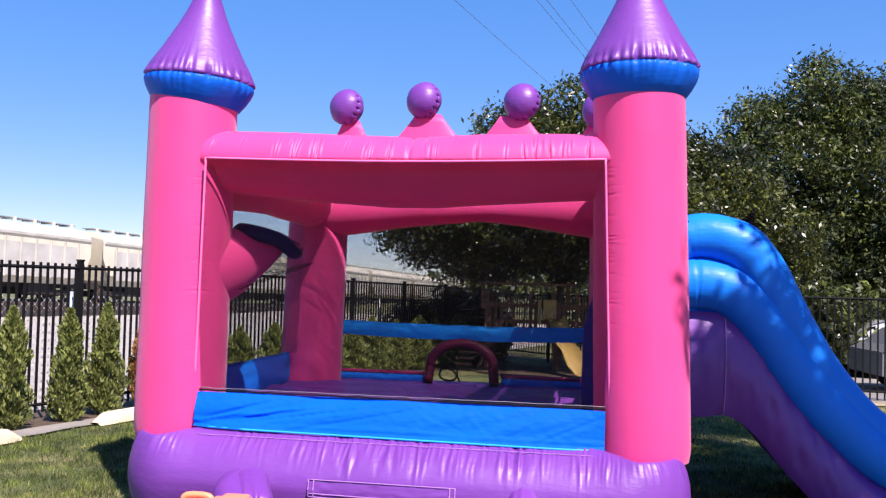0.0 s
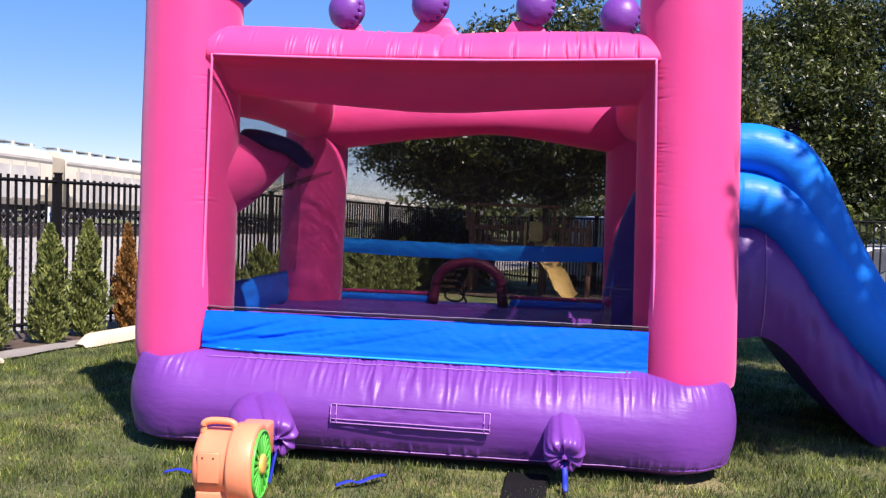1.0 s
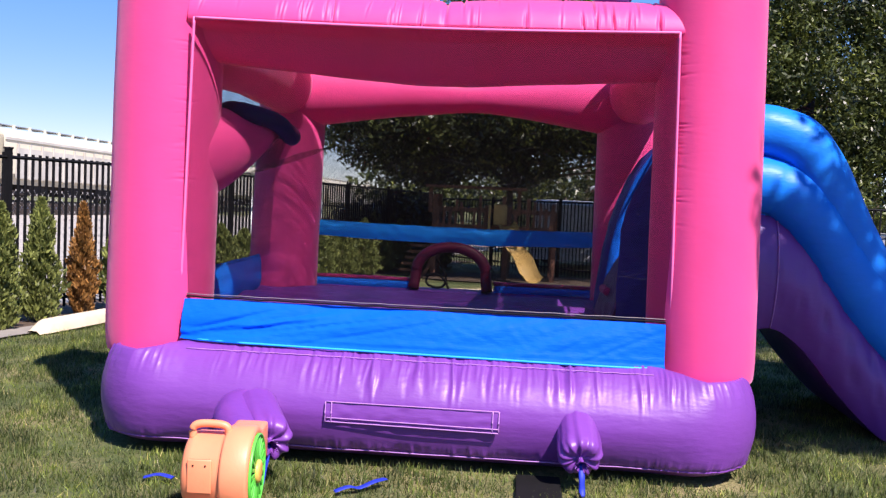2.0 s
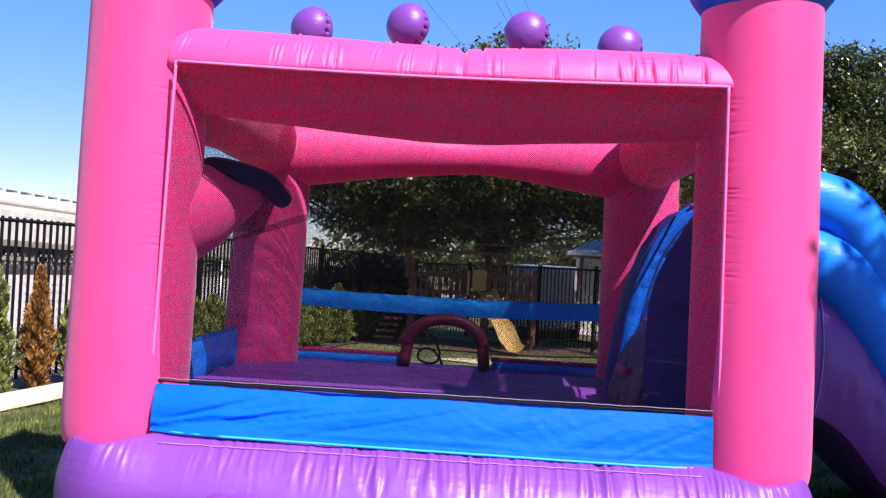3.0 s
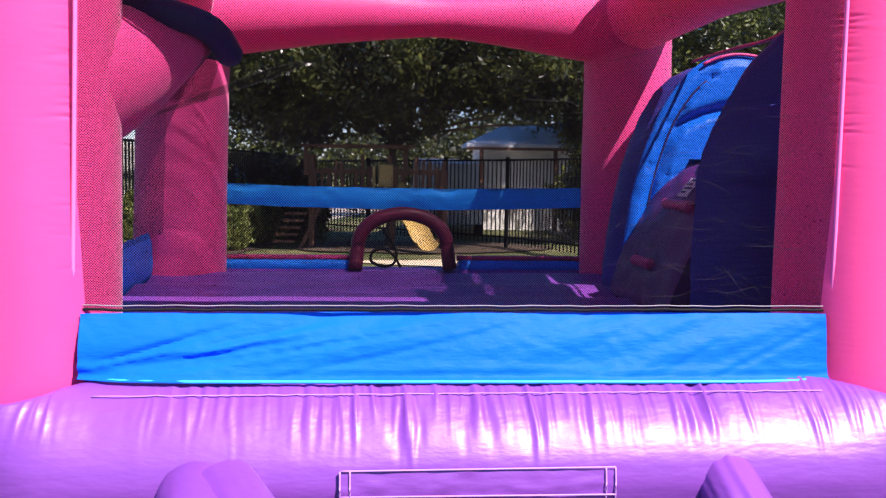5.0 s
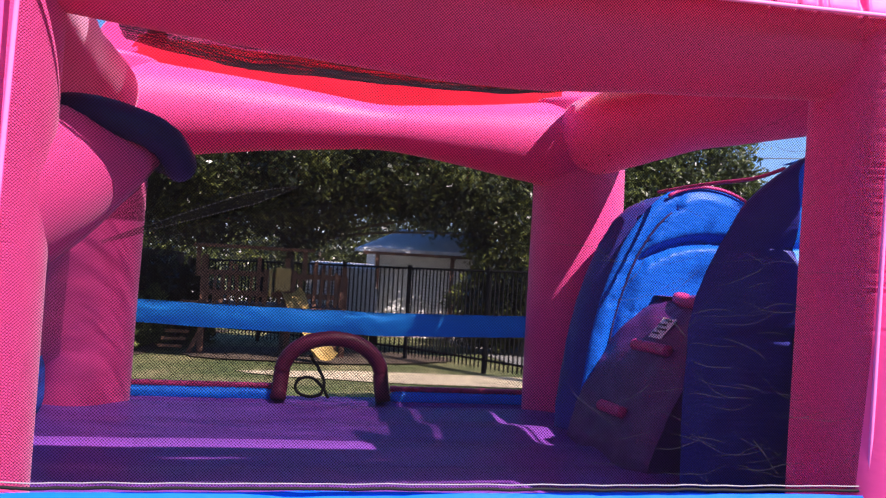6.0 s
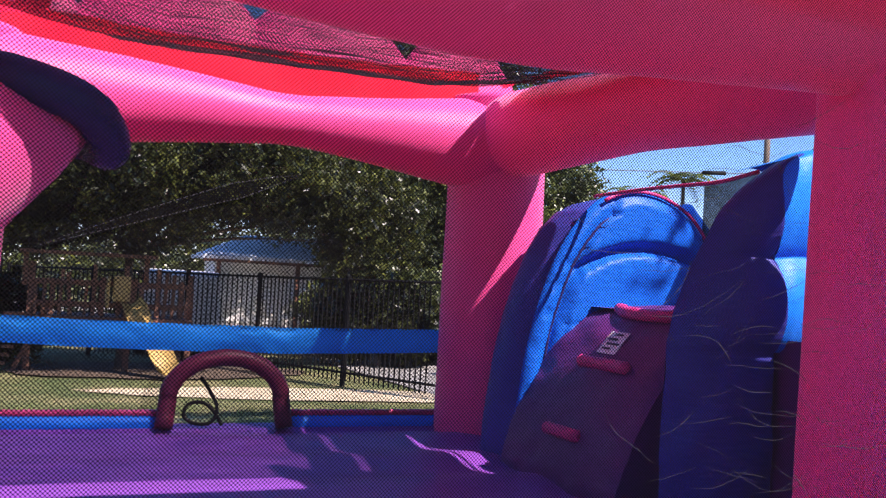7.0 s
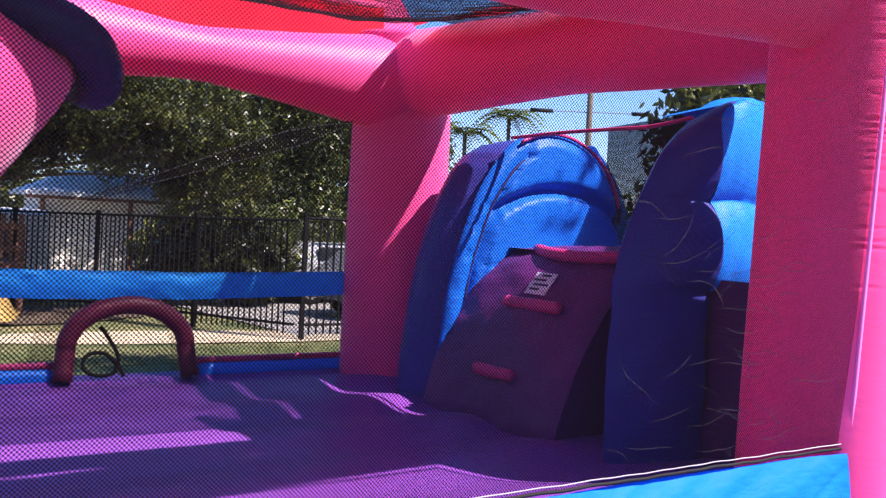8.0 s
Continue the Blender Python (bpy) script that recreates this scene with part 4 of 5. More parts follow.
part("ramp_lip", tube(spline([(1.86, 2.16, 1.50), (1.76, 2.05, 1.505), (1.69, 1.88, 1.495), (1.67, 1.68, 1.49), (1.69, 1.50, 1.495), (1.76, 1.38, 1.51), (1.92, 1.32, 1.52)], 40), 0.034, 14), MAGENTA, castle, "dark pink rolled lip of the ramp")
for x, z, y0, y1 in ((1.27, 0.90, 1.62, 1.92), (1.45, 1.24, 1.50, 1.92)):
    part("foothold", soft_tube((x, y0, z), (x - 0.01, y1, z), 0.032, 12, 16, 0.03), MAGENTA, castle, "dark pink foothold loop")
card = part("warning_label", box(0, 0, 0, 0.004, 0.16, 0.14, 0.001), LABEL_WHITE, castle, "pale printed warning label")
card.matrix_world = pose(1.520, 1.74, 1.345, 0, 40, 0)
part("print", join(*[box(-0.004, (0.02 if k % 2 else -0.01), 0.05 - 0.03 * k, 0.003, 0.07 + 0.02 * (k % 3), 0.012) for k in range(4)]), INK, card)

# outside of the slide
UPPER = [(1.98, 2.08), (2.08, 2.125), (2.24, 2.13), (2.46, 2.06), (2.62, 1.88), (2.76, 1.62), (2.90, 1.36), (3.10, 1.05), (3.40, 0.72), (3.80, 0.48), (4.30, 0.42)]
LOWER = [(1.95, 1.75), (2.05, 1.765), (2.18, 1.77), (2.38, 1.72), (2.58, 1.56), (2.76, 1.31), (2.96, 1.04), (3.18, 0.79), (3.48, 0.52), (3.85, 0.34), (4.35, 0.28)]
BODY_TOP = [(1.7, 1.56), (2.17, 1.55), (2.38, 1.52), (2.60, 1.36), (2.80, 1.08), (3.01, 0.79), (3.18, 0.58), (3.48, 0.30), (3.9, 0.16), (4.5, 0.13)]
BODY_LOW = [(1.7, 0.74), (2.17, 0.74), (2.38, 0.755), (2.58, 0.62), (2.81, 0.35), (3.06, 0.10), (3.22, 0.0), (3.45, 0.0), (3.9, 0.0), (4.5, 0.0)]
for y in (1.08, 2.60):
    rail = part("slide_rail", tube(spline([(x, y, z) for x, z in LOWER], 90), lambda s: lerp([(0, 0.20), (0.3, 0.20), (0.6, 0.205), (1, 0.19)], s), 28, ripple=lambda s, an: 0.02 * nz(s * 26, math.cos(an), math.sin(an)) - 0.03 * math.exp(-((s * 9 % 1 - 0.5) / 0.03) ** 2)), BLUE, castle, "fat blue air tube side of the slide")
    part("upper_rail", tube(spline([(x, y, z) for x, z in (UPPER if y < 2 else UPPER[3:])], 90), lambda s: lerp([(0, 0.17), (0.3, 0.185), (0.5, 0.17), (1, 0.15)], s), 28, ripple=lambda s, an: 0.02 * nz(s * 26, math.cos(an), math.sin(an))), BLUE, rail)


def body_side(y, sgn):
    top, low = spline([(x, 0, z) for x, z in BODY_TOP], 70), spline([(x, 0, z) for x, z in BODY_LOW], 70)

    def fn(u, v):
        i = int(round(u * 70))
        p = low[i].lerp(top[i], v)
        crease = 0.014 * nz(u * 20 + v * 2, v * 3) + 0.045 * math.exp(-(((u + 0.05 * v) * 11 % 1 - 0.5) / 0.05) ** 2) * math.sin(math.pi * v) * (0.6 + nz(u * 9, 3))
        return p.x, y + sgn * (0.16 * math.sin(math.pi * min(1, v * 0.9 + 0.05)) ** 0.7 - crease), p.z
    return grid(fn, 70, 16)


def slide_bed(line, y0, y1, dz):
    pts = spline([(x, 0, z + dz) for x, z in line], 70)
    return grid(lambda u, v: (pts[int(round(u * 70))].x, y0 + (y1 - y0) * v, pts[int(round(u * 70))].z), 70, 6)


body = part("slide_body", join(body_side(1.10, -1), body_side(2.44, 1), slide_bed(BODY_LOW, 1.10, 2.44, 0.0)), PURPLE, castle, "purple inflated underside of the slide")
part("slide_bed", slide_bed(BODY_TOP, 1.12, 2.42, -0.05), PURPLE, castle, "purple sliding lane")
part("body_seam", tube(spline([(x, 1.075, z + 0.012) for x, z in BODY_LOW], 70), 0.007, 6), PINK_SOFT, body)
part("body_seam", tube([(2.345, 1.098 - 0.172 * math.sin(math.pi * min(1, k / 20 * 0.9 + 0.05)) ** 0.7, 0.76 + 0.78 * k / 20) for k in range(21)], 0.005, 6), LILAC, body)


# warning pocket, air sleeves on the front of the base
def on_base(x, z):
    """Front face of the base at that height."""
    return FRONT_Y - lerp([(p[0], p[1]) for p in BASE_PROFILE[:-1]], z)


def pocket_geo():
    def fn(u, v):
        x = -0.485 + 0.99 * u
        z = 0.275 + 0.115 * v - 0.008 * u
        return x, on_base(x, z) - 0.016 - 0.006 * nz(u * 12, v * 4), z
    return grid(fn, 60, 8)


pocket = part("document_pocket", pocket_geo(), PURPLE, castle, "purple sewn pocket with pale stitched edges")
for z0, z1, x0, x1 in ((0.39, 0.39, -0.485, 0.505), (0.30, 0.292, -0.485, 0.505), (0.277, 0.268, -0.485, 0.505)):
    part("stitch", tube([(x0 + (x1 - x0) * k / 30, on_base(0, z0) - 0.022, z0 + (z1 - z0) * k / 30) for k in range(31)], 0.0035, 6), LILAC, pocket)
for x in (-0.485, -0.45, 0.47, 0.505):
    part("stitch", tube([(x, on_base(x, 0.27 + 0.12 * k / 8) - 0.022, 0.27 + 0.12 * k / 8) for k in range(9)], 0.0035, 6), LILAC, pocket)


def sleeve_geo(pts, radii, seed):
    fine = spline(pts, 48)
    return tube(fine, lambda s: lerp([(k / (len(radii) - 1), r) for k, r in enumerate(radii)], s), 36,
                ripple=lambda s, an: 0.04 * nz(s * 5, math.cos(an) * 1.5, math.sin(an) * 1.5 + seed))


def gathered_geo(a, b, r, seed):
    """A cloth tube from a to b, drawn together at b into a puckered star."""
    a, b = Vector(a), Vector(b)
    d = (b - a).normalized()
    ln = (b - a).length
    stations = [(0.0, 1.0, 0.02), (0.3, 1.0, 0.02), (0.6, 1.02, 0.03), (0.8, 1.03, 0.06), (0.9, 1.0, 0.10), (0.96, 0.92, 0.16), (1.0, 0.78, 0.22), (1.0, 0.60, 0.26), (0.98, 0.40, 0.28), (0.95, 0.20, 0.25), (0.97, 0.12, 0.1), (1.06, 0.14, 0.2), (1.14, 0.30, 0.35), (1.13, 0.26, 0.35)]
    side = d.cross(Vector((0, 0, 1))).normalized()
    up = side.cross(d)
    seg, vs, fs = 72, [], []
    for s, k, fold in stations:
        for q in range(seg):
            an = 2 * math.pi * q / seg
            f = math.sin(an * 9 + 3 * nz(math.cos(an), math.sin(an), seed)) + 1.6 * nz(math.cos(an) * 5, math.sin(an) * 5, seed + 2)
            crumple = 0.10 * abs(nz(math.cos(an) * 1.6, math.sin(an) * 1.6, s * 5 + seed)) - 0.03 + 0.05 * nz(math.cos(an) * 4, math.sin(an) * 4, s * 9 + seed)
            rr = r * k * (1 + 0.45 * fold * f + crumple * min(1.0, 3 * s))
            vs.append(a + d * (ln * s + 0.10 * r * fold * f * 2) + (side * math.cos(an) + up * math.sin(an)) * rr)
    for i in range(len(stations) - 1):
        for q in range(seg):
            w = (q + 1) % seg
            fs.append((i * seg + q, i * seg + w, (i + 1) * seg + w, (i + 1) * seg + q))
    return vs, fs


sleeve = part("tied_sleeve", gathered_geo((0.94, -0.24, 0.34), (0.96, -0.56, 0.19), 0.120, 2.0), PURPLE, castle, "purple air sleeve, gathered and tied off")
part("tie", tube(spline([(0.961, -0.56, 0.17), (0.967, -0.60, 0.11), (0.97, -0.61, 0.05), (0.972, -0.63, 0.012)], 16), 0.018, 8, squash=0.5), BLUE_WEB, sleeve, "blue tie strap")
sleeve = part("blower_sleeve", sleeve_geo([(-0.98, -0.22, 0.28), (-0.98, -0.42, 0.29), (-0.94, -0.60, 0.28), (-0.86, -0.80, 0.27), (-0.80, -1.02, 0.27)], [0.135, 0.135, 0.125, 0.115, 0.10], 5.0), PURPLE, castle, "purple air sleeve leading to the blower")
part("sleeve_end", gathered_geo((-0.88, -0.42, 0.33), (-0.70, -0.80, 0.245), 0.125, 9.0), PURPLE, sleeve, "gathered sleeve end")
part("tie", tube(spline([(-0.70, -0.81, 0.24), (-0.70, -0.84, 0.17), (-0.71, -0.86, 0.08), (-0.72, -0.88, 0.012)], 16), 0.013, 8, squash=0.5), BLUE_WEB, sleeve, "blue tie strap")
part("loose_cord", tube(spline([(0.955, -0.63, 0.03), (0.97, -0.74, 0.02), (0.965, -0.86, 0.018), (0.99, -1.0, 0.018)], 20), 0.006, 6), BLACK_RUBBER, castle)

# ---------------------------------------------------------------- air blower
def blower():
    b = holder("air_blower", Matrix.Translation((-0.77, -1.29, 0)) @ pose(0, 0, 0, 0, 0, 4) @ Matrix.Scale(0.95, 4), "orange plastic air blower with green fan grille on the grass", "blower")
    # drum lies along local x; the grille faces +x
    turn = pose(0, 0, 0.25, 0, 90, 0)
    part("housing", moved(lathe([(0.02, -0.20), (0.16, -0.20), (0.185, -0.185), (0.195, -0.15), (0.195, -0.03), (0.20, -0.02), (0.20, -0.005), (0.222, 0.0), (0.228, 0.012), (0.228, 0.12), (0.222, 0.135), (0.20, 0.14), (0.19, 0.135), (0.02, 0.13)], 56), turn), ORANGE, b, "round orange drum in two shells")
    part("outlet", moved(box(0, 0, 0, 0.17, 0.26, 0.20, 0.02), pose(0.05, 0.20, 0.33)), ORANGE, b)
    part("foot", join(box(-0.05, -0.02, 0.03, 0.34, 0.34, 0.06, 0.015), box(-0.05, -0.10, 0.09, 0.26, 0.12, 0.08, 0.015)), ORANGE, b)
    part("handle", tube(spline([(-0.17, -0.05, 0.42), (-0.17, -0.05, 0.475), (-0.13, -0.05, 0.495), (-0.04, -0.05, 0.495), (0.0, -0.05, 0.48), (0.01, -0.05, 0.44)], 24), 0.02, 10), ORANGE, b, "orange carrying handle")
    part("panel", box(-0.10, -0.192, 0.27, 0.12, 0.012, 0.17, 0.008), ORANGE, b)
    for x in (-0.13, -0.07):
        part("screw", box(x, -0.2, 0.325, 0.008, 0.006, 0.008, 0.002), BLACK_RUBBER, b)
    g = part("grille", moved(lathe([(0.185, 0.128), (0.19, 0.140), (0.19, 0.150), (0.18, 0.152), (0.18, 0.135)], 48), turn), GREEN, b, "green fan grille")
    for k in range(20):
        an = 2 * math.pi * k / 20
        bar = box(0.118, 0, 0, 0.135, 0.020, 0.008, 0.002)
        part("spoke", moved(bar, turn @ Matrix.Translation((0, 0, 0.143)) @ pose(0, 0, 0, 0, 0, math.degrees(an))), GREEN, g)
    part("grille_back", moved(lathe([(0.01, 0.131), (0.18, 0.131), (0.18, 0.134), (0.01, 0.134)], 40), turn), plain("dark_green_plastic", (0.03, 0.20, 0.03), 0.6), g)
    part("motor_cap", moved(lathe([(0.058, 0.13), (0.058, 0.158), (0.045, 0.164), (0.01, 0.164)], 32), turn), YELLOW, g, "yellow motor cap")
    part("cable", tube(spline([(0.10, -0.12, 0.05), (0.22, -0.20, 0.02), (0.40, -0.16, 0.018), (0.62, -0.25, 0.02)], 30), 0.008, 8), BLACK_RUBBER, b)


blower()


def ground_strap(pts, label):
    ob = part("ground_strap", tube(spline([(x, y, gz(x, y) + z) for x, y, z in pts], 24), 0.022, 8, squash=0.25), BLUE_WEB)
    tagged(ob, label, "strap", "tie-down straps")


ground_strap([(-0.34, -0.82, 0.012), (-0.27, -0.78, 0.03), (-0.22, -0.74, 0.015), (-0.15, -0.68, 0.035), (-0.10, -0.60, 0.03)], "crumpled blue nylon strap lying on the grass")
ground_strap([(-1.38, -0.80, 0.012), (-1.30, -0.79, 0.03), (-1.22, -0.80, 0.02)], "short blue nylon strap end lying on the grass")

# Flat black slab, long side running out from the base.
mat = part("black_slab", box(0.74, -0.80, 0.012, 0.25, 0.95, 0.022, 0.006), BLACK_RUBBER)
tagged(mat, "flat black slab on the grass by the castle", "mat")

# ---------------------------------------------------------------- wheel stops and fences
def wheel_stop(a, b, label):
    a, b = Vector(a), Vector(b)
    d = b - a
    rot = math.degrees(math.atan2(d.y, d.x))
    ln = d.length

    def fn(u, v):
        prof = [(-0.10, 0.0), (-0.085, 0.06), (-0.06, 0.115), (-0.03, 0.13), (0.03, 0.13), (0.06, 0.115), (0.085, 0.06), (0.10, 0.0)]
        s = v * 7
        k = min(int(s), 6)
        y = prof[k][0] * (1 - s + k) + prof[k + 1][0] * (s - k)
        z = prof[k][1] * (1 - s + k) + prof[k + 1][1] * (s - k)
        e = min(1, min(u, 1 - u) / 0.09)
        return ln * u, y * (0.8 + 0.2 * e), z * (0.25 + 0.75 * e) + 0.004 * nz(u * 20, v * 5)
    ob = part("wheel_stop", grid(fn, 60, 14), CONCRETE)
    ob.matrix_world = pose(a.x, a.y, gz(a.x, a.y) + 0.004, 0, 0, rot)
    tagged(ob, label, "wheel stop", "wheel stops")


wheel_stop((-4.22, 3.42), (-3.86, 5.12), "cream concrete wheel stop at the lawn edge")
wheel_stop((-4.80, 0.62), (-4.44, 2.32), "cream concrete wheel stop at the lawn edge")

def picket_data(h, wide):
    v, f = box(0, 0, h / 2, wide, wide, h)
    me = bpy.data.meshes.new("picket")
    me.from_pydata([tuple(p) for p in v], [], f)
    me.materials.append(IRON)
    return me


def fence(name, pts, height, label, wide=0.024, gap=0.114, post_gap=2.44):
    """Black iron fence along pts: posts, two rails, pickets."""
    root = holder(name, (pts[0][0], pts[0][1], 0), label, "fence")
    inv = Matrix.Translation((-pts[0][0], -pts[0][1], 0))
    me = picket_data(height - 0.12, wide)
    for a, b in zip(pts, pts[1:]):
        a, b = Vector((*a, 0)), Vector((*b, 0))
        ln = (b - a).length
        d = (b - a) / ln
        rot = math.degrees(math.atan2(d.y, d.x))

        def at(s):
            p = a + d * s
            return Vector((p.x, p.y, gz(p.x, p.y)))
        for k in range(int(ln / post_gap) + 1):
            p = at(k * post_gap)
            part("post", moved(join(box(0, 0, height / 2, 0.06, 0.06, height), box(0, 0, height + 0.01, 0.075, 0.075, 0.02)), inv @ pose(p.x, p.y, p.z, 0, 0, rot)), IRON, root, smooth=False)
        for h in (height - 0.05, 0.22):
            p, q = at(0), at(ln)
            part("rail", moved(tube([p + Vector((0, 0, h)), at(ln / 2) + Vector((0, 0, h)), q + Vector((0, 0, h))], 0.02, 4), inv), IRON, root, smooth=False)
        for k in range(1, int(ln / gap)):
            p = at(k * gap)
            m = inv @ pose(p.x, p.y, p.z + 0.08, 0, 0, rot)
            ob = new("picket", me)
            ob.parent = root
            ob.matrix_basis = m
    return root


fs, fe = along_fence(-9), along_fence(16.5)
fence("side_fence", [(fs.x, fs.y), (fe.x, fe.y)], 1.88, "black iron picket fence beside the railway")
fence("back_fence", [(fe.x + 0.1, fe.y), (2.6, 14.6), (4.3, 10.4)], 1.76, "black iron picket fence behind the play set", 0.018)
fence("yard_fence", [(4.4, 10.35), (22, 9.6)], 1.80, "black iron picket fence beside the car park")

# chain-link fence just behind the iron one
def chain_link():
    root = holder("chain_link_fence", (0, 0, 0), "grey chain-link fence behind the pickets", "fence")
    for k in range(10):
        p = along_fence(-8 + 3 * k, -0.35)
        part("post", tube([p, p + Vector((0, 0, 1.5))], 0.028, 8), STEEL, root)
    vs, uv = [], []
    n = 40
    for j in range(2):
        for i in range(n + 1):
            p = along_fence(-9 + 27 * i / n, -0.35)
            vs.append(p + Vector((0, 0, 0.05 + 1.4 * j)))
            uv.append((27 * i / n, 1.4 * j))
    part("wire_mesh", (vs, [(i, i + 1, n + 2 + i, n + 1 + i) for i in range(n)]), netting("chain_link_wire", (0.5, 0.5, 0.5), 0.07, 0.10, 0.4), root, uv=uv)


chain_link()


# ---------------------------------------------------------------- plants
def leaf_cloud(points, size, rng, flat=0.4):
    """One small pointed leaf (two triangles) at each place."""
    n = len(points)
    p = np.asarray(points)
    a = rng.normal(size=(n, 3))
    a /= np.linalg.norm(a, axis=1)[:, None]
    b = rng.normal(size=(n, 3))
    b -= (b * a).sum(1)[:, None] * a
    b /= np.linalg.norm(b, axis=1)[:, None]
    s = size * (0.6 + 0.8 * rng.random((n, 1)))
    v = np.empty((n, 4, 3))
    v[:, 0], v[:, 1], v[:, 2], v[:, 3] = p - a * s, p + b * s * flat, p + a * s, p - b * s * flat
    idx = np.arange(n * 4).reshape(n, 4)
    return v.reshape(-1, 3).tolist(), idx.tolist()


def tree(x, y, height, trunk_h, lobes, leaf, n_leaf, mat, label, seed, trunk_r=0.16, size=0.085):
    """lobes: (dx, dy, z, rx, ry, rz) clumps of the crown."""
    rng = np.random.default_rng(seed)
    z0 = gz(x, y)
    root = holder("tree", (x, y, z0), label, "tree")
    limbs = [tube(spline([(0, 0, -0.05), (0.05, 0.03, trunk_h * 0.5), (0.02, 0.08, trunk_h)], 14), lambda s: trunk_r * (1.25 - 0.5 * s), 12)]
    pts = []
    vol = np.array([l[3] * l[4] * l[5] for l in lobes]) ** 0.75
    for l, share in zip(lobes, vol / vol.sum()):
        c = Vector(l[:3])
        mid = Vector((c.x * 0.45, c.y * 0.45, trunk_h + (c.z - trunk_h) * 0.55))
        limbs.append(tube(spline([(0, 0.05, trunk_h * 0.9), mid, c], 10), lambda s: trunk_r * (0.5 - 0.42 * s), 8))
        for q in range(7):
            w = Vector(rng.normal(size=3)).normalized()
            end = c + Vector((w.x * l[3], w.y * l[4], w.z * l[5])) * 0.85
            limbs.append(tube(spline([mid.lerp(c, 0.7), c.lerp(end, 0.5) + Vector(rng.normal(size=3)) * 0.08, end], 7), lambda s: trunk_r * (0.17 - 0.14 * s), 5))
        k = int(n_leaf * share)
        twigs = max(16, k // 60)
        d = rng.normal(size=(twigs, 3))
        d /= np.linalg.norm(d, axis=1)[:, None]
        r = (0.35 + 0.70 * rng.random(twigs) ** 0.55)[:, None]
        tw = np.array(c) + d * r * np.array(l[3:6])
        own = rng.integers(0, twigs, k)
        spread = min(0.26, 0.19 * min(l[3:6]) + 0.06)
        pts.append(tw[own] + rng.normal(size=(k, 3)) * spread * np.array([0.7, 0.7, 0.55]))
    part("trunk", join(*limbs), BARK, root)
    pts = np.concatenate(pts)
    pts = pts[pts[:, 2] > 0.9]
    part("crown", leaf_cloud(pts, size, rng), mat, root, smooth=False)


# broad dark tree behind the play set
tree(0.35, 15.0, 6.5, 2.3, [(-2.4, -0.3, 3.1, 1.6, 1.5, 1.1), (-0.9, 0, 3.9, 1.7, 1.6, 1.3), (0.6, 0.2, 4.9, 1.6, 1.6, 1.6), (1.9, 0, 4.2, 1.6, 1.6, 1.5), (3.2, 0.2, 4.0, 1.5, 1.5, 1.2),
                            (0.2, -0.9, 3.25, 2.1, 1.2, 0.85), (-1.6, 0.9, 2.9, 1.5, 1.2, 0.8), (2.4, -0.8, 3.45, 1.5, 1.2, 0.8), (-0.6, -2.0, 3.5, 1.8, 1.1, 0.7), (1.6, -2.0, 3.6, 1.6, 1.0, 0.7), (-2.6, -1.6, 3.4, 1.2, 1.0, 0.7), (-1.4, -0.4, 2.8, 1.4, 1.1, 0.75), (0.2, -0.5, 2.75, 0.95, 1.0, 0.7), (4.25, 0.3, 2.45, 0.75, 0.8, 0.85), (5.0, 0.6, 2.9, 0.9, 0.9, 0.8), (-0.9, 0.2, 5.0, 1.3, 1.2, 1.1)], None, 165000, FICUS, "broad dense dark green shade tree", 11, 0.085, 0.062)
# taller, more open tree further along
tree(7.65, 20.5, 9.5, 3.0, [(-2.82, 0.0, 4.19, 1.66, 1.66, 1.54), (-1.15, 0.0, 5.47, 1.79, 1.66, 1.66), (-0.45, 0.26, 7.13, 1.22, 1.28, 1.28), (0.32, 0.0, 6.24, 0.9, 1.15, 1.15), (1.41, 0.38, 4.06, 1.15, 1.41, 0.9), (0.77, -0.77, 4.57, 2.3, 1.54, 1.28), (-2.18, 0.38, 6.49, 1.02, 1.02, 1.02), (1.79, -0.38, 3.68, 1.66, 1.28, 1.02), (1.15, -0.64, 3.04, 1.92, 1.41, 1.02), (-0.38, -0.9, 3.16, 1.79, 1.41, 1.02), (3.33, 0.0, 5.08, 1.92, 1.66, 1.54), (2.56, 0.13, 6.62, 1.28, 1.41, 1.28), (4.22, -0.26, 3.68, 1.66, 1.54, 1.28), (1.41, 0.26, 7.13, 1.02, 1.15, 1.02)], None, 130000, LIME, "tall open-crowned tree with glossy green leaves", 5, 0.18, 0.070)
# shade tree beside the slide, its crown reaching over it
tree(7.85, -0.45, 8, 3.6, [(-2.9, -1.0, 6.2, 0.6, 0.6, 0.4), (-2.0, -1.9, 6.6, 0.9, 0.7, 0.6), (-2.75, -2.35, 6.5, 0.6, 0.45, 0.35), (-2.3, -2.6, 6.3, 0.6, 0.45, 0.35), (-3.45, -2.6, 6.4, 0.22, 0.2, 0.15), (-1.1, -2.0, 6.5, 1.1, 1.0, 0.8), (-2.2, -0.4, 6.5, 1.1, 1.1, 0.8), (-1.0, -0.8, 6.8, 1.2, 1.2, 0.9), (0.5, -0.5, 6.9, 1.4, 1.4, 0.9), (0.2, 1.2, 6.5, 1.3, 1.3, 0.9), (-2.6, 1.6, 7.0, 1.5, 1.4, 0.8), (-1.2, 2.8, 6.9, 1.6, 1.4, 0.9), (0.6, 3.4, 6.6, 1.6, 1.5, 0.9), (-2.6, 3.6, 7.2, 1.4, 1.4, 0.8)],
     None, 54000, LIME, "leafy shade tree standing beside the slide", 23, 0.17, 0.08)
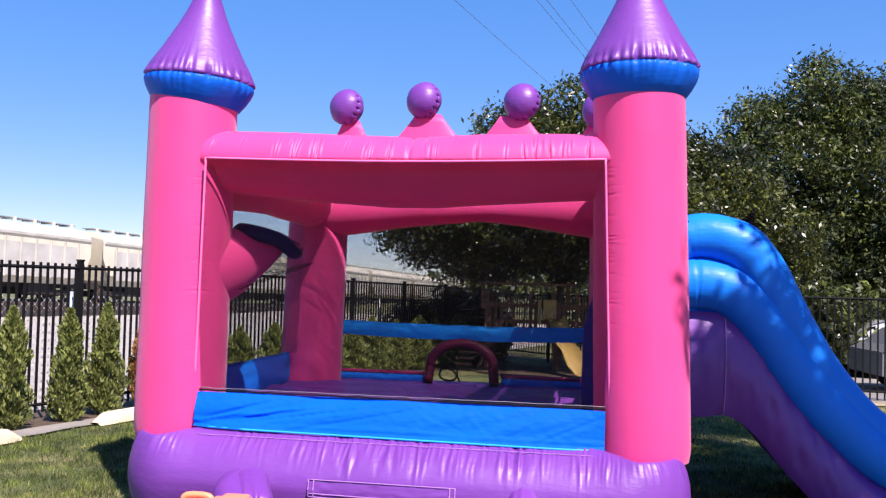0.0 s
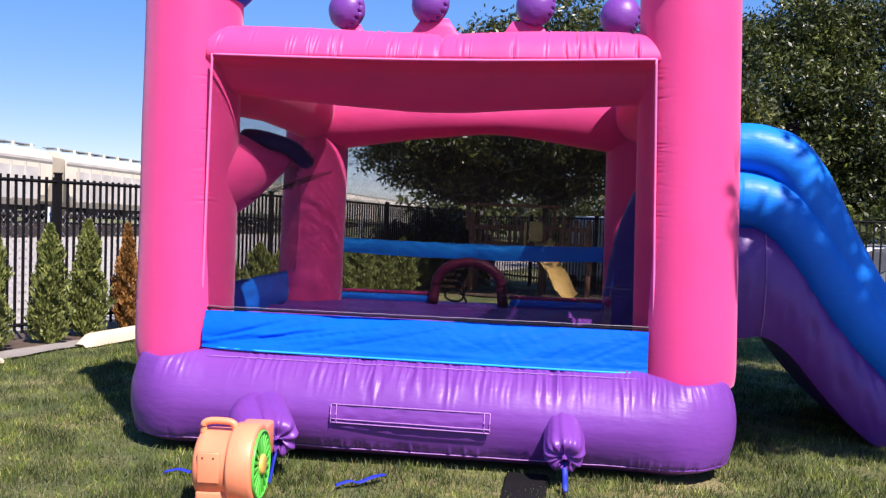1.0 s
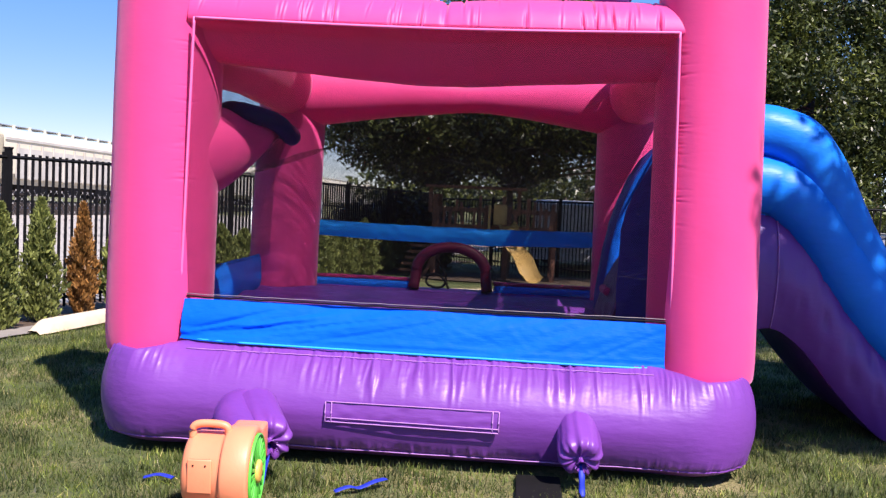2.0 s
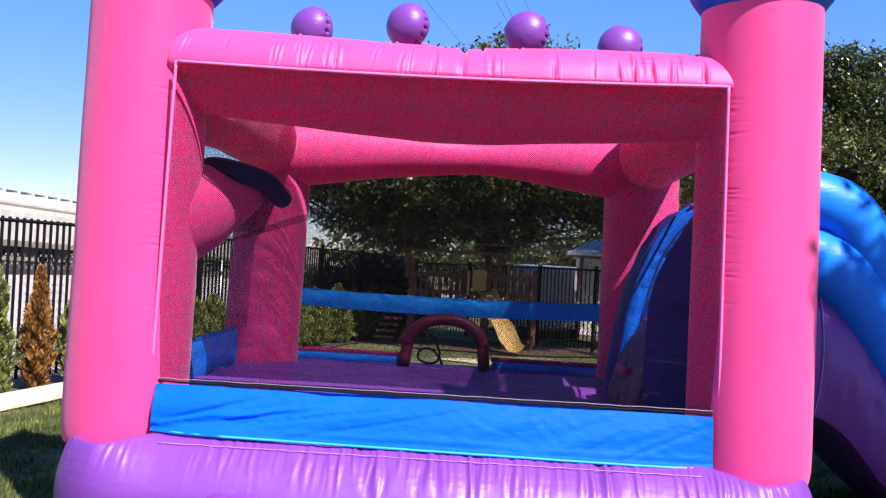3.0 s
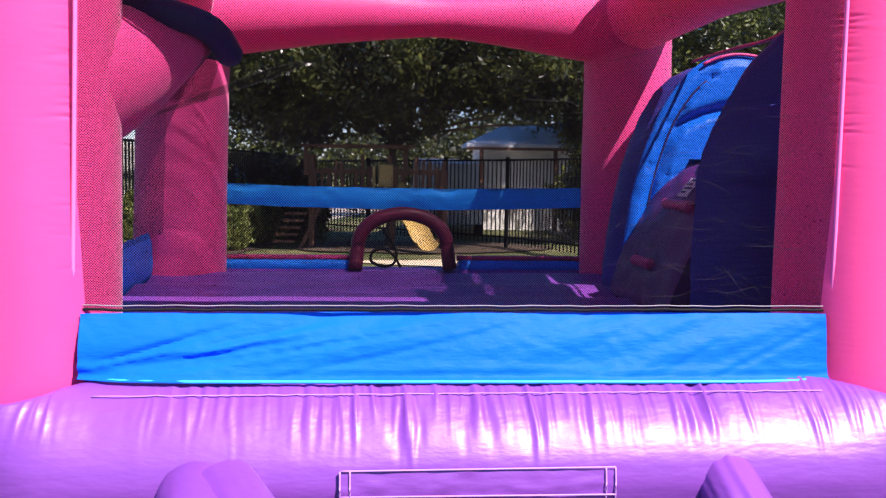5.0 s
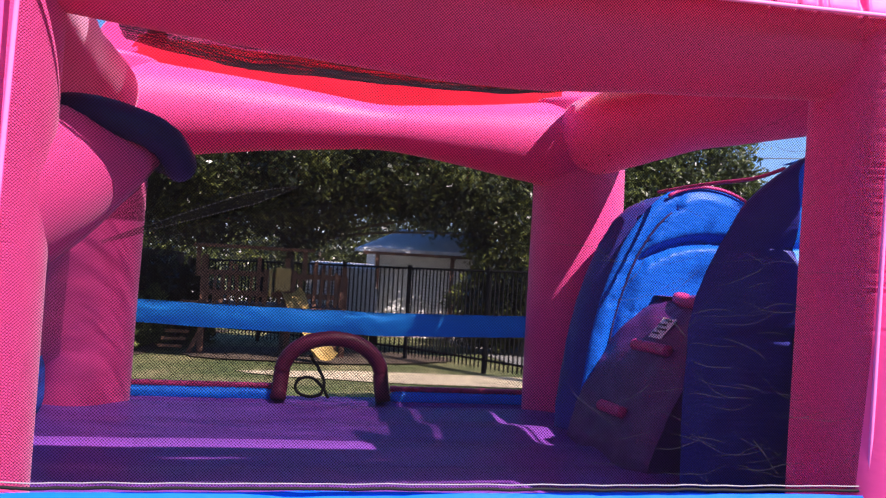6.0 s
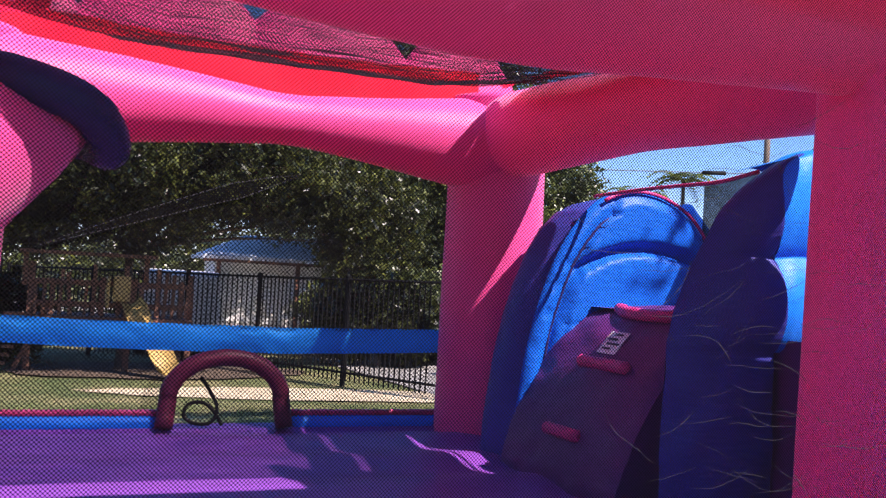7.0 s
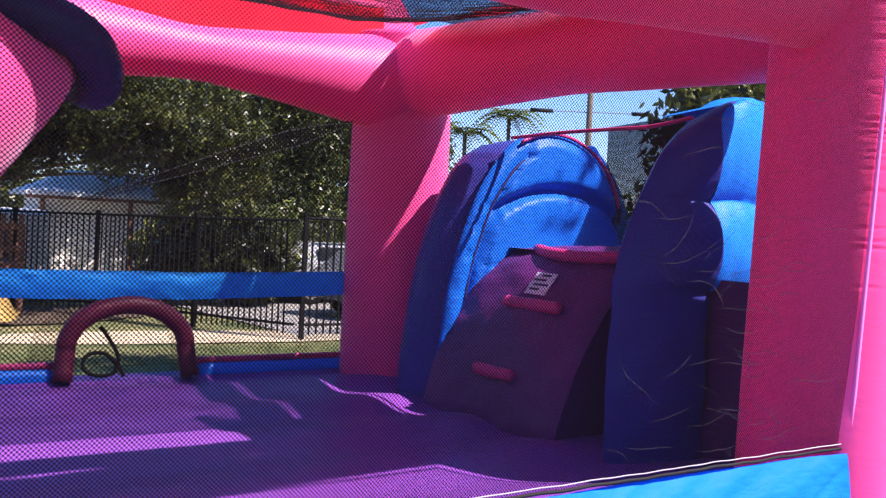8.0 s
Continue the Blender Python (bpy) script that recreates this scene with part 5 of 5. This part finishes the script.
tree(9.4, 7.0, 5, 1.8, [(0, 0, 3.0, 1.1, 1.1, 1.0), (0.7, 0.3, 3.5, 0.8, 0.8, 0.7), (-0.7, -0.2, 3.1, 0.7, 0.7, 0.7)], None, 7000, FICUS, "small dark green tree beside the car park", 17, 0.1, 0.09)


def cypress(x, y, h, r, mat, label, seed):
    rng = np.random.default_rng(seed)
    root = holder("cypress", (x, y, gz(x, y)), label, "shrub", "row of cypresses")
    part("trunk", tube([(0, 0, -0.03), (0.01, 0, h * 0.5), (0, 0.01, h * 0.9)], [0.03, 0.02, 0.006], 8), BARK, root)
    n = 6500
    t = rng.random(n) ** 0.85
    prof = np.interp(t, [0, 0.08, 0.3, 0.6, 0.85, 1], [0.55, 0.85, 1.0, 0.8, 0.42, 0.04]) * r
    an = rng.random(n) * 2 * np.pi
    r = r * 0.86
    prof = prof * 0.86
    lump = 1 + 0.50 * np.sin(an * 3 + t * 9 + seed) * np.sin(t * 17 + an) + 0.18 * np.sin(t * 41 + an * 5)
    rr = prof * lump * (0.45 + 0.6 * rng.random(n) ** 0.6)
    base = np.stack([rr * np.cos(an), rr * np.sin(an), 0.03 + t * h], 1)
    up = np.stack([np.cos(an) * 0.45, np.sin(an) * 0.45, np.ones(n)], 1) + rng.normal(size=(n, 3)) * 0.35
    up /= np.linalg.norm(up, axis=1)[:, None]
    side = np.cross(up, rng.normal(size=(n, 3)))
    side /= np.linalg.norm(side, axis=1)[:, None]
    s = (0.022 + 0.034 * rng.random(n))[:, None]
    v = np.empty((n, 4, 3))
    v[:, 0], v[:, 1], v[:, 2], v[:, 3] = base - up * s * 0.6, base + side * s * 0.33, base + up * s, base - side * s * 0.33
    part("foliage", (v.reshape(-1, 3).tolist(), np.arange(4 * n).reshape(n, 4).tolist()), mat, root, smooth=False)


SHRUBS = [(-3.3, 1.30, 0.22), (-2.45, 1.22, 0.21), (-1.6, 1.2, 0.21), (-0.62, 1.28, 0.21), (0.17, 1.26, 0.20), (0.90, 1.32, 0.22), (1.54, 1.28, 0.16), (2.15, 1.15, 0.20), (2.85, 1.1, 0.21), (3.7, 1.15, 0.25), (4.6, 1.2, 0.28),
          (5.5, 1.1, 0.3), (6.4, 1.25, 0.32), (7.3, 1.15, 0.3), (8.3, 1.3, 0.34), (9.3, 1.2, 0.33), (10.4, 1.3, 0.36), (11.6, 1.2, 0.34), (12.8, 1.3, 0.36)]
for i, (s, h, r) in enumerate(SHRUBS):
    p = along_fence(s, 0.38 + 0.06 * math.sin(i * 2.1))
    dead = i == 6
    if s > 2.5:
        h, r = h * 0.86, r * 1.05
    cypress(p.x, p.y, h, r, DEAD if dead else CYPRESS, "dried-out orange brown cypress by the fence" if dead else "young green columnar cypress by the fence", 40 + i)


def grass():
    rng = np.random.default_rng(8)
    zones = [(-3.3, 1.2, 1.25, 2.9, 120000), (0.4, -1.3, 2.4, 0.9, 90000), (3.4, 2.4, 1.5, 3.2, 120000), (0.8, 7.5, 3.5, 3.5, 36000)]
    allv = []
    for cx, cy, wx, wy, n in zones:
        x = cx + wx * rng.normal(size=n)
        y = cy + wy * rng.normal(size=n)
        tuft = 0.5 + 0.5 * np.sin(x * 5.1 + 2 * np.sin(y * 3.3)) * np.sin(y * 4.7 + np.sin(x * 2.9))
        edge = FENCE_A.x + (y - FENCE_A.y) * 0.2127 + 0.92
        inside = (np.abs(x) < 1.9) & (y > -0.25) & (y < 3.7)
        keep = (rng.random(n) < 0.35 + 0.65 * tuft) & (x > edge) & (y < 9.8) & ~inside
        x, y, tuft = x[keep], y[keep], tuft[keep]
        n = len(x)
        h = (0.018 + 0.032 * rng.random(n)) * (0.7 + 0.6 * tuft)
        an = rng.random(n) * 2 * np.pi
        w = 0.0024 + 0.0022 * rng.random(n)
        z = -SLOPE * np.clip(y - 3, 0, 60) - 0.018
        lx, ly = rng.normal(size=n) * 0.02, rng.normal(size=n) * 0.02
        v = np.empty((n, 3, 3))
        v[:, 0] = np.stack([x - w * np.cos(an), y - w * np.sin(an), z], 1)
        v[:, 1] = np.stack([x + w * np.cos(an), y + w * np.sin(an), z], 1)
        v[:, 2] = np.stack([x + lx, y + ly, z + h + 0.012], 1)
        allv.append(v)
    v = np.concatenate(allv)
    tagged(part("grass", (v.reshape(-1, 3).tolist(), np.arange(3 * len(v)).reshape(-1, 3).tolist()), GRASS, smooth=False), "short green grass blades with straw tufts", "grass", kind="stuff")


grass()


# ---------------------------------------------------------------- play set
def play_set():
    x0, y0 = -0.4, 14.2
    root = holder("play_set", (x0, y0, gz(x0, y0)), "brown wooden climbing tower with a tan slide under the tree", "play set")
    for px, py, h in ((-0.75, 0, 1.75), (0.75, 0, 1.55), (-0.75, 1.2, 1.75), (0.75, 1.2, 1.55), (1.75, 0.1, 1.45), (1.75, 1.2, 1.45)):
        part("post", box(px, py, h / 2, 0.10, 0.10, h, 0.008), WOOD, root, smooth=False)
    part("deck", box(0.5, 0.6, 0.85, 2.6, 1.3, 0.10, 0.01), WOOD, root, smooth=False)
    for h in (1.10, 1.45):
        part("rail", box(0.5, -0.03, h, 2.55, 0.05, 0.09, 0.008), WOOD, root, smooth=False)
    rng = random.Random(31)
    for k in range(20):
        if k in (5, 9, 14):
            continue
        h = rng.uniform(0.5, 0.86)
        part("slat", moved(box(0, 0, 0, rng.uniform(0.05, 0.085), 0.025, h, 0.004), pose(-0.68 + 0.125 * k, -0.06, 0.92 + h / 2, 0, rng.gauss(0, 1.5), 0)), WOOD, root, smooth=False)
    part("roof_board", box(0.1, 0.5, 1.92, 2.1, 1.5, 0.06, 0.01), WOOD, root, smooth=False)
    for px in (-0.85, 1.0):
        part("roof_post", box(px, 0.0, 1.65, 0.08, 0.08, 0.55), WOOD, root, smooth=False)
    for k in range(7):
        part("ladder_rung", box(-1.25 + 0.055 * k, -0.12, 0.14 + 0.13 * k, 0.40, 0.05, 0.05), WOOD, root, smooth=False)
    part("brace", moved(box(0, 0, 0.55, 0.07, 0.07, 1.3), pose(-0.95, 0, 0, 0, 24, 0)), WOOD, root, smooth=False)

    def lane(u, v):
        s = 1 - u
        z = 0.12 + 1.02 * s ** 1.3 + 0.05 * math.sin(u * 12)
        return 0.72 + 0.62 * u + 0.40 * (v - 0.5), -0.10 - 1.15 * u, z + 0.14 * abs(2 * v - 1) ** 3
    part("slide", grid(lane, 30, 12), TAN, root, "wavy tan plastic slide")
    part("slide_side", box(0.40, -0.08, 1.32, 0.05, 0.3, 0.5, 0.02), TAN, root, smooth=False)
    part("slide_side", moved(box(0, 0, 0, 0.30, 0.04, 0.42, 0.02), pose(0.62, -0.10, 1.38, 0, 0, 24)), TAN, root, smooth=False)


play_set()


# ---------------------------------------------------------------- railway
def hopper_car(origin, length, rot, fall):
    root = holder("rail_car", origin @ pose(0, 0, 0, 0, 0, rot) @ pose(0, 0, 0, 0, fall, 0), "cream covered hopper rail car on the track", "rail car", "train")
    prof = [(-1.2, 1.0), (-1.5, 1.6), (-1.5, 3.55), (-1.42, 3.75), (-1.1, 4.0), (-0.5, 4.12), (0.5, 4.12), (1.1, 4.0), (1.42, 3.75), (1.5, 3.55), (1.5, 1.6), (1.2, 1.0)]

    def fn(u, v):
        s = v * (len(prof) - 1)
        k = min(int(s), len(prof) - 2)
        f = s - k
        e = min(1.0, min(u, 1 - u) * length / 1.6)
        z = prof[k][1] * (1 - f) + prof[k + 1][1] * f
        cut = 0 if z > 2.2 else (2.2 - z) * 0.9 * (1 - e)
        x = length * (u - 0.5)
        return x - math.copysign(cut, x), prof[k][0] * (1 - f) + prof[k + 1][0] * f, z
    v, f = grid(fn, 50, 22)
    w = 51
    f = f + [tuple(j * w for j in range(23)), tuple(j * w + 50 for j in range(22, -1, -1))]
    part("hopper_body", (v, f), TRAIN_CREAM, root, smooth=False)
    part("side_sill", join(box(0, -1.53, 3.5, length * 0.99, 0.08, 0.14), box(0, 1.53, 3.5, length * 0.99, 0.08, 0.14)), TRAIN_GREY, root, smooth=False)
    part("lower_side", join(box(0, -1.525, 2.2, length * 0.86, 0.03, 1.7), box(0, 1.525, 2.2, length * 0.86, 0.03, 1.7)), TRAIN_GREY, root, "weathered grey lower side", smooth=False)
    for k in range(12):
        part("rib", box(-length / 2 * 0.84 + k * length * 0.84 / 11, -1.57, 2.3, 0.09, 0.08, 2.0), TRAIN_GREY, root, smooth=False)
    part("underframe", box(0, 0, 0.95, length * 0.98, 1.3, 0.35), RUST, root, smooth=False)
    for x in (-0.25, 0.0, 0.25):
        part("chute", box(x * length, 0, 0.7, 1.6, 2.2, 0.6, 0.1), RUST, root, smooth=False)
    for x in (-length * 0.38, length * 0.38):
        bogie = part("bogie", box(x, 0, 0.55, 2.3, 2.2, 0.3, 0.05), RUST, root, smooth=False)
        for dx in (-0.8, 0.8):
            part("wheel", moved(lathe([(0.1, -0.9), (0.44, -0.9), (0.44, -0.75), (0.1, -0.74), (0.1, 0.74), (0.44, 0.75), (0.44, 0.9), (0.1, 0.9)], 24), pose(x + dx, 0, 0.44, 90)), RUST, bogie, smooth=False)
    walk_way = part("running_board", box(0, -0.2, 4.32, length * 0.97, 0.7, 0.05), STEEL, root, smooth=False)
    for k in range(10):
        part("bracket", join(box(-length * 0.46 + k * length * 0.92 / 9, -0.62, 4.2, 0.10, 0.10, 0.34), box(-length * 0.46 + k * length * 0.92 / 9, -0.2, 4.27, 0.08, 0.8, 0.05)), TRAIN_CREAM, walk_way, smooth=False)
    return root


TRACK_DIR = Vector((0.07, 0.997, -0.026)).normalized()
TRACK_P = Vector((-29.2, 38.0, 0.02))
rot, fall = math.degrees(math.atan2(TRACK_DIR.y, TRACK_DIR.x)), math.degrees(math.asin(-TRACK_DIR.z))
for s, ln in ((-36.0, 15.4), (-19.4, 15.4), (-2.8, 15.4), (13.8, 15.4), (30.4, 15.4), (47.0, 15.4), (63.6, 15.4), (80.2, 15.4), (96.8, 15.4)):
    p = TRACK_P + TRACK_DIR * s
    hopper_car(Matrix.Translation(p), ln, rot, fall)
part_bed = part("track_bed", moved(join(box(28, 0, -0.95, 170, 4.2, 1.96), box(28, -0.72, 0.08, 170, 0.07, 0.14), box(28, 0.72, 0.08, 170, 0.07, 0.14)), Matrix.Translation(TRACK_P) @ pose(0, 0, -0.02, 0, 0, rot) @ pose(0, 0, 0, 0, fall, 0)), RUST, smooth=False)
tagged(part_bed, "dark ballast embankment with two rails", "railway", kind="structure")


# ---------------------------------------------------------------- beyond the back fence
def shed():
    root = holder("low_building", pose(4.55, 21.0, gz(4, 21), 0, 0, -4) @ Matrix.Scale(1.06, 4), "low white building with a blue-grey shingle roof", "building")
    part("wall", box(0, 1.2, 1.05, 3.1, 2.4, 2.1), WALL_WHITE, root, smooth=False)
    part("fascia", box(0, -0.47, 2.04, 3.7, 0.05, 0.14), WOOD, root, "dark eaves board", smooth=False)
    part("roof", ([Vector(p) for p in ((-1.85, -0.5, 2.12), (1.85, -0.5, 2.12), (1.0, 1.2, 2.66), (-0.75, 1.2, 2.66), (-1.85, 2.9, 2.12), (1.85, 2.9, 2.12), (-1.85, -0.5, 2.04), (1.85, -0.5, 2.04), (1.85, 2.9, 2.04), (-1.85, 2.9, 2.04))],
                  [(0, 1, 2, 3), (5, 4, 3, 2), (1, 5, 2), (4, 0, 3), (0, 6, 7, 1), (1, 7, 8, 5), (5, 8, 9, 4), (4, 9, 6, 0), (6, 9, 8, 7)]), ROOF_GREY, root, smooth=False)
    w = part("window", box(1.0, -0.01, 1.25, 0.46, 0.06, 0.56, 0.01), WALL_WHITE, root, smooth=False)
    part("pane", box(1.0, -0.035, 1.25, 0.38, 0.03, 0.46), GLASS_DARK, w, smooth=False)
    for x in (-1.5, 0.3, 1.5):
        part("porch_post", box(x, -0.42, 1.0, 0.09, 0.09, 2.0), WOOD, root, smooth=False)


shed()


def car(x, y, rot, paint, label, ln=4.4, h=1.42, van=False):
    root = holder("car", pose(x, y, gz(x, y), 0, 0, rot), label, "car", "parked cars")
    hood = 0.86 if not van else 1.0
    if van:
        side = [(-0.5, 0.35), (-0.5, h * 0.95), (-0.47, h), (0.28, h), (0.36, h * 0.93), (0.45, 0.98), (0.5, 0.9), (0.5, 0.35)]
    else:
        side = [(-0.5, 0.35), (-0.5, 0.80), (-0.44, 0.92), (-0.36, h * 0.93), (-0.28, h), (0.08, h), (0.16, h * 0.96), (0.28, hood + 0.06), (0.46, hood - 0.1), (0.5, 0.62), (0.5, 0.35)]
    n = len(side)
    vs, fs = [], []
    for sy, wide in ((-0.82, 1), (-0.86, 1), (0.86, 1), (0.82, 1)):
        for sx, sz in side:
            tuck = 0.14 * max(0, (sz - 0.9) / (h - 0.9)) if sz > 0.9 else 0
            k = 0.985 if abs(sy) == 0.82 else 1.0
            vs.append(Vector((sx * ln * k, sy - math.copysign(tuck, sy), 0.35 + (sz - 0.35) * k)))
    for r in range(3):
        for i in range(n):
            j = (i + 1) % n
            fs.append((r * n + i, r * n + j, (r + 1) * n + j, (r + 1) * n + i))
    fs += [tuple(range(n - 1, -1, -1)), tuple(3 * n + i for i in range(n))]
    part("body", (vs, fs), paint, root, smooth=False)
    for sy in (-1, 1):
        part("side_window", box(-0.06 * ln, sy * 0.80, 1.12, 0.42 * ln, 0.06, 0.30, 0.02), GLASS_DARK, root, smooth=False)
        for fx in (-0.31, 0.31):
            wheel = part("wheel", moved(lathe([(0.2, -0.1), (0.31, -0.1), (0.325, -0.06), (0.325, 0.06), (0.31, 0.1), (0.2, 0.1)], 24), pose(fx * ln, sy * 0.78, 0.325, 90)), BLACK_RUBBER, root)
            part("rim", moved(lathe([(0.05, -0.105), (0.19, -0.1), (0.2, 0.1), (0.05, 0.105)], 18), pose(fx * ln, sy * 0.78, 0.325, 90)), STEEL, wheel)
    part("windscreen", moved(box(0, 0, 0, 0.03, 1.25, 0.5, 0.01), pose(0.225 * ln, 0, 1.13, 0, -42, 0)), GLASS_DARK, root, smooth=False)
    for sy in (-0.6, 0.6):
        part("headlight", box(0.492 * ln, sy, 0.66, 0.05, 0.3, 0.12, 0.02), LABEL_WHITE, root, smooth=False)


car(8.6, 13.6, 6, CAR_GREY, "dark grey parked car behind the fence", 4.3, 1.30)
car(2.05, 20.2, 82, CAR_WHITE, "white parked van behind the back fence", 4.6, 1.82, True)
car(8.9, 17.5, 5, CAR_SILVER, "silver parked car in the car park", 4.4, 1.35)
car(9.6, 22.5, -5, CAR_WHITE, "white parked car in the car park", 4.6, 1.45)
tagged(part("car_park", grid(lambda u, v: (4.6 + 30 * u, 10.9 + 26 * v, gz(0, 10.9 + 26 * v) + 0.012), 4, 60), plain("asphalt", (0.22, 0.21, 0.195), 0.9, 0, 0.2, 1.5, 0.4, 60)), "grey asphalt car park", "car park", kind="structure")


# ---------------------------------------------------------------- poles, wires, palm, distance
def utility_pole(x, y, h, label):
    root = holder("utility_pole", (x, y, gz(x, y)), label, "utility pole", "utility poles")
    part("pole", tube([(0, 0, -0.1), (0, 0, h * 0.5), (0, 0, h)], [0.16, 0.14, 0.11], 12), BARK, root)
    for z in (h - 0.5, h - 1.4):
        arm = part("crossarm", box(0, 0, z, 2.4, 0.10, 0.12), BARK, root, smooth=False)
        for k in (-1.05, -0.45, 0.45, 1.05):
            part("insulator", box(k, 0, z + 0.13, 0.07, 0.07, 0.14, 0.02), STEEL, arm)
    return root


utility_pole(21.6, 52.0, 11.8, "wooden utility pole with two crossarms")
utility_pole(27.8, 30.0, 13.0, "wooden utility pole with two crossarms")
utility_pole(5.6, 64.0, 10.5, "wooden utility pole with two crossarms")


WIRE = plain("weathered_wire", (0.10, 0.11, 0.12), 0.6)


def wire(a, b, sag, label, thick=0.007):
    a, b = Vector(a), Vector(b)
    ob = part("power_wire", tube([a.lerp(b, k / 30) - Vector((0, 0, sag * 4 * (k / 30) * (1 - k / 30))) for k in range(31)], thick, 5), WIRE)
    tagged(ob, label, "wire", "power wires")
    return ob


for x in (-2.6, -0.5, -0.25, 0.36):
    wire((x - 0.165 * 40, 18 - 40, 9.3), (x + 0.165 * 46, 18 + 46, 9.6), 0.4, "thin black overhead power wire")
for k, z in enumerate((11.0, 10.1)):
    wire((27.8 + 0.4 * k, 30, z + 1.4), (21.6 + 0.4 * k, 52, z + 0.6), 0.5, "thin black overhead power wire")
    wire((27.8 + 0.4 * k, 30, z + 1.4), (10, -20, z), 0.6, "thin black overhead power wire")
low = wire((8, 36, 6.2), (48, 24, 8.2), 0.2, "thin black overhead power wire carrying two splice boxes", 0.022)
for k in (0.44, 0.56):
    p = Vector((8, 36, 6.2)).lerp(Vector((48, 24, 8.2)), k) - Vector((0, 0, 0.2))
    part("splice_box", tube([p - Vector((0.5, -0.15, 0.02)), p + Vector((0.5, -0.15, 0.02))], 0.09, 8), BLACK_RUBBER, low, "dark splice box")


def palm(x, y, h, seed):
    rng = np.random.default_rng(seed)
    root = holder("palm_tree", (x, y, gz(x, y)), "tall palm with feathery green fronds", "palm")
    part("trunk", tube([(0, 0, -0.1), (0.05, 0, h * 0.5), (0, 0, h)], [0.2, 0.15, 0.13], 12), BARK, root)
    for k in range(22):
        an, up = 2 * math.pi * k / 22 + rng.normal() * 0.2, 0.2 + rng.random() * 1.0
        d = Vector((math.cos(an), math.sin(an), 0))
        rib = [Vector((0, 0, h)) + d * (2.1 * s) + Vector((0, 0, up * 1.8 * s - 2.0 * s * s)) for s in (i / 12 for i in range(13))]
        vs, fs = [], []
        for i in range(1, 13):
            for sg in (-1, 1):
                side = Vector((-d.y, d.x, 0)) * sg
                o = len(vs)
                ln = 0.75 * math.sin(math.pi * (0.12 + 0.85 * i / 13))
                vs += [rib[i] - d * 0.06, rib[i] + d * 0.22, rib[i] + side * ln + d * 0.16 + Vector((0, 0, -0.1))]
                fs.append((o, o + 1, o + 2))
        part("frond", (vs, fs), PALM, root, smooth=False)


palm(34.9, 45.0, 9.3, 3)
palm(31.6, 45.0, 8.0, 4)


def bush(x, y, h, r, seed, label, mat=LIME):
    rng = np.random.default_rng(seed)
    root = holder("bush", (x, y, gz(x, y)), label, "bush", "bushes beyond the fence")
    part("stem", tube([(0, 0, -0.05), (0.03, 0.02, h * 0.6)], 0.04, 8), BARK, root)
    n = 3800
    d = rng.normal(size=(n, 3))
    d /= np.linalg.norm(d, axis=1)[:, None]
    lump = 1 + 0.3 * np.sin(d[:, 0] * 7 + seed) * np.sin(d[:, 2] * 9 + d[:, 1] * 5)
    p = d * (0.5 + 0.5 * rng.random(n) ** 0.5)[:, None] * lump[:, None] * np.array([r, r, h * 0.5]) + np.array([0, 0, h * 0.52])
    part("foliage", leaf_cloud(p[p[:, 2] > 0.02], 0.085, rng), mat, root, smooth=False)


for i, (x, y, h, r) in enumerate(((6.9, 17.6, 2.1, 1.1), (8.2, 18.6, 2.3, 1.2), (9.8, 18.2, 2.0, 1.2), (11.6, 18.4, 2.2, 1.3), (5.4, 18.8, 1.9, 1.0), (14.0, 17.0, 2.2, 1.4))):
    bush(x, y, h, r, 300 + i, "olive green rounded bush beyond the fence")


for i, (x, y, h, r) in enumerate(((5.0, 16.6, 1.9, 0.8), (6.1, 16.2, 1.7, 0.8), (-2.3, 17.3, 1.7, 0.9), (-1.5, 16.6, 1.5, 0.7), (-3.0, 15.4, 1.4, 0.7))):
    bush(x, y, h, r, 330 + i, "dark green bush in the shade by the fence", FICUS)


for i, (x, y, h, r) in enumerate(((2.2, 27.5, 3.4, 1.7), (4.6, 28.0, 3.8, 1.8), (7.2, 27.5, 3.6, 1.8), (9.8, 28.0, 3.2, 1.8), (0.6, 29.0, 3.0, 1.5))):
    bush(x, y, h, r, 350 + i, "tall dark hedge bush behind the low building", FICUS)


def far_trees():
    rng = np.random.default_rng(77)
    pts = []
    for k in range(46):
        an = radians(-8 + 90 * k / 45)
        dist = 62 + 16 * rng.random()
        if radians(4) > an:
            dist = 80
        c = np.array([dist * math.sin(an), dist * math.cos(an), 0.5 + 2.0 * rng.random()])
        m = 420
        d = rng.normal(size=(m, 3))
        d /= np.linalg.norm(d, axis=1)[:, None]
        pts.append(c + d * (0.5 + 0.5 * rng.random((m, 1))) * np.array([3.6, 3.6, 2.2 + rng.random() * 1.2]))
    pts = np.concatenate(pts)
    pts = pts[pts[:, 2] > -1.2]
    tagged(part("far_trees", leaf_cloud(pts, 0.42, rng), LIME, smooth=False), "distant green trees beyond the car park", "trees", kind="stuff")


far_trees()
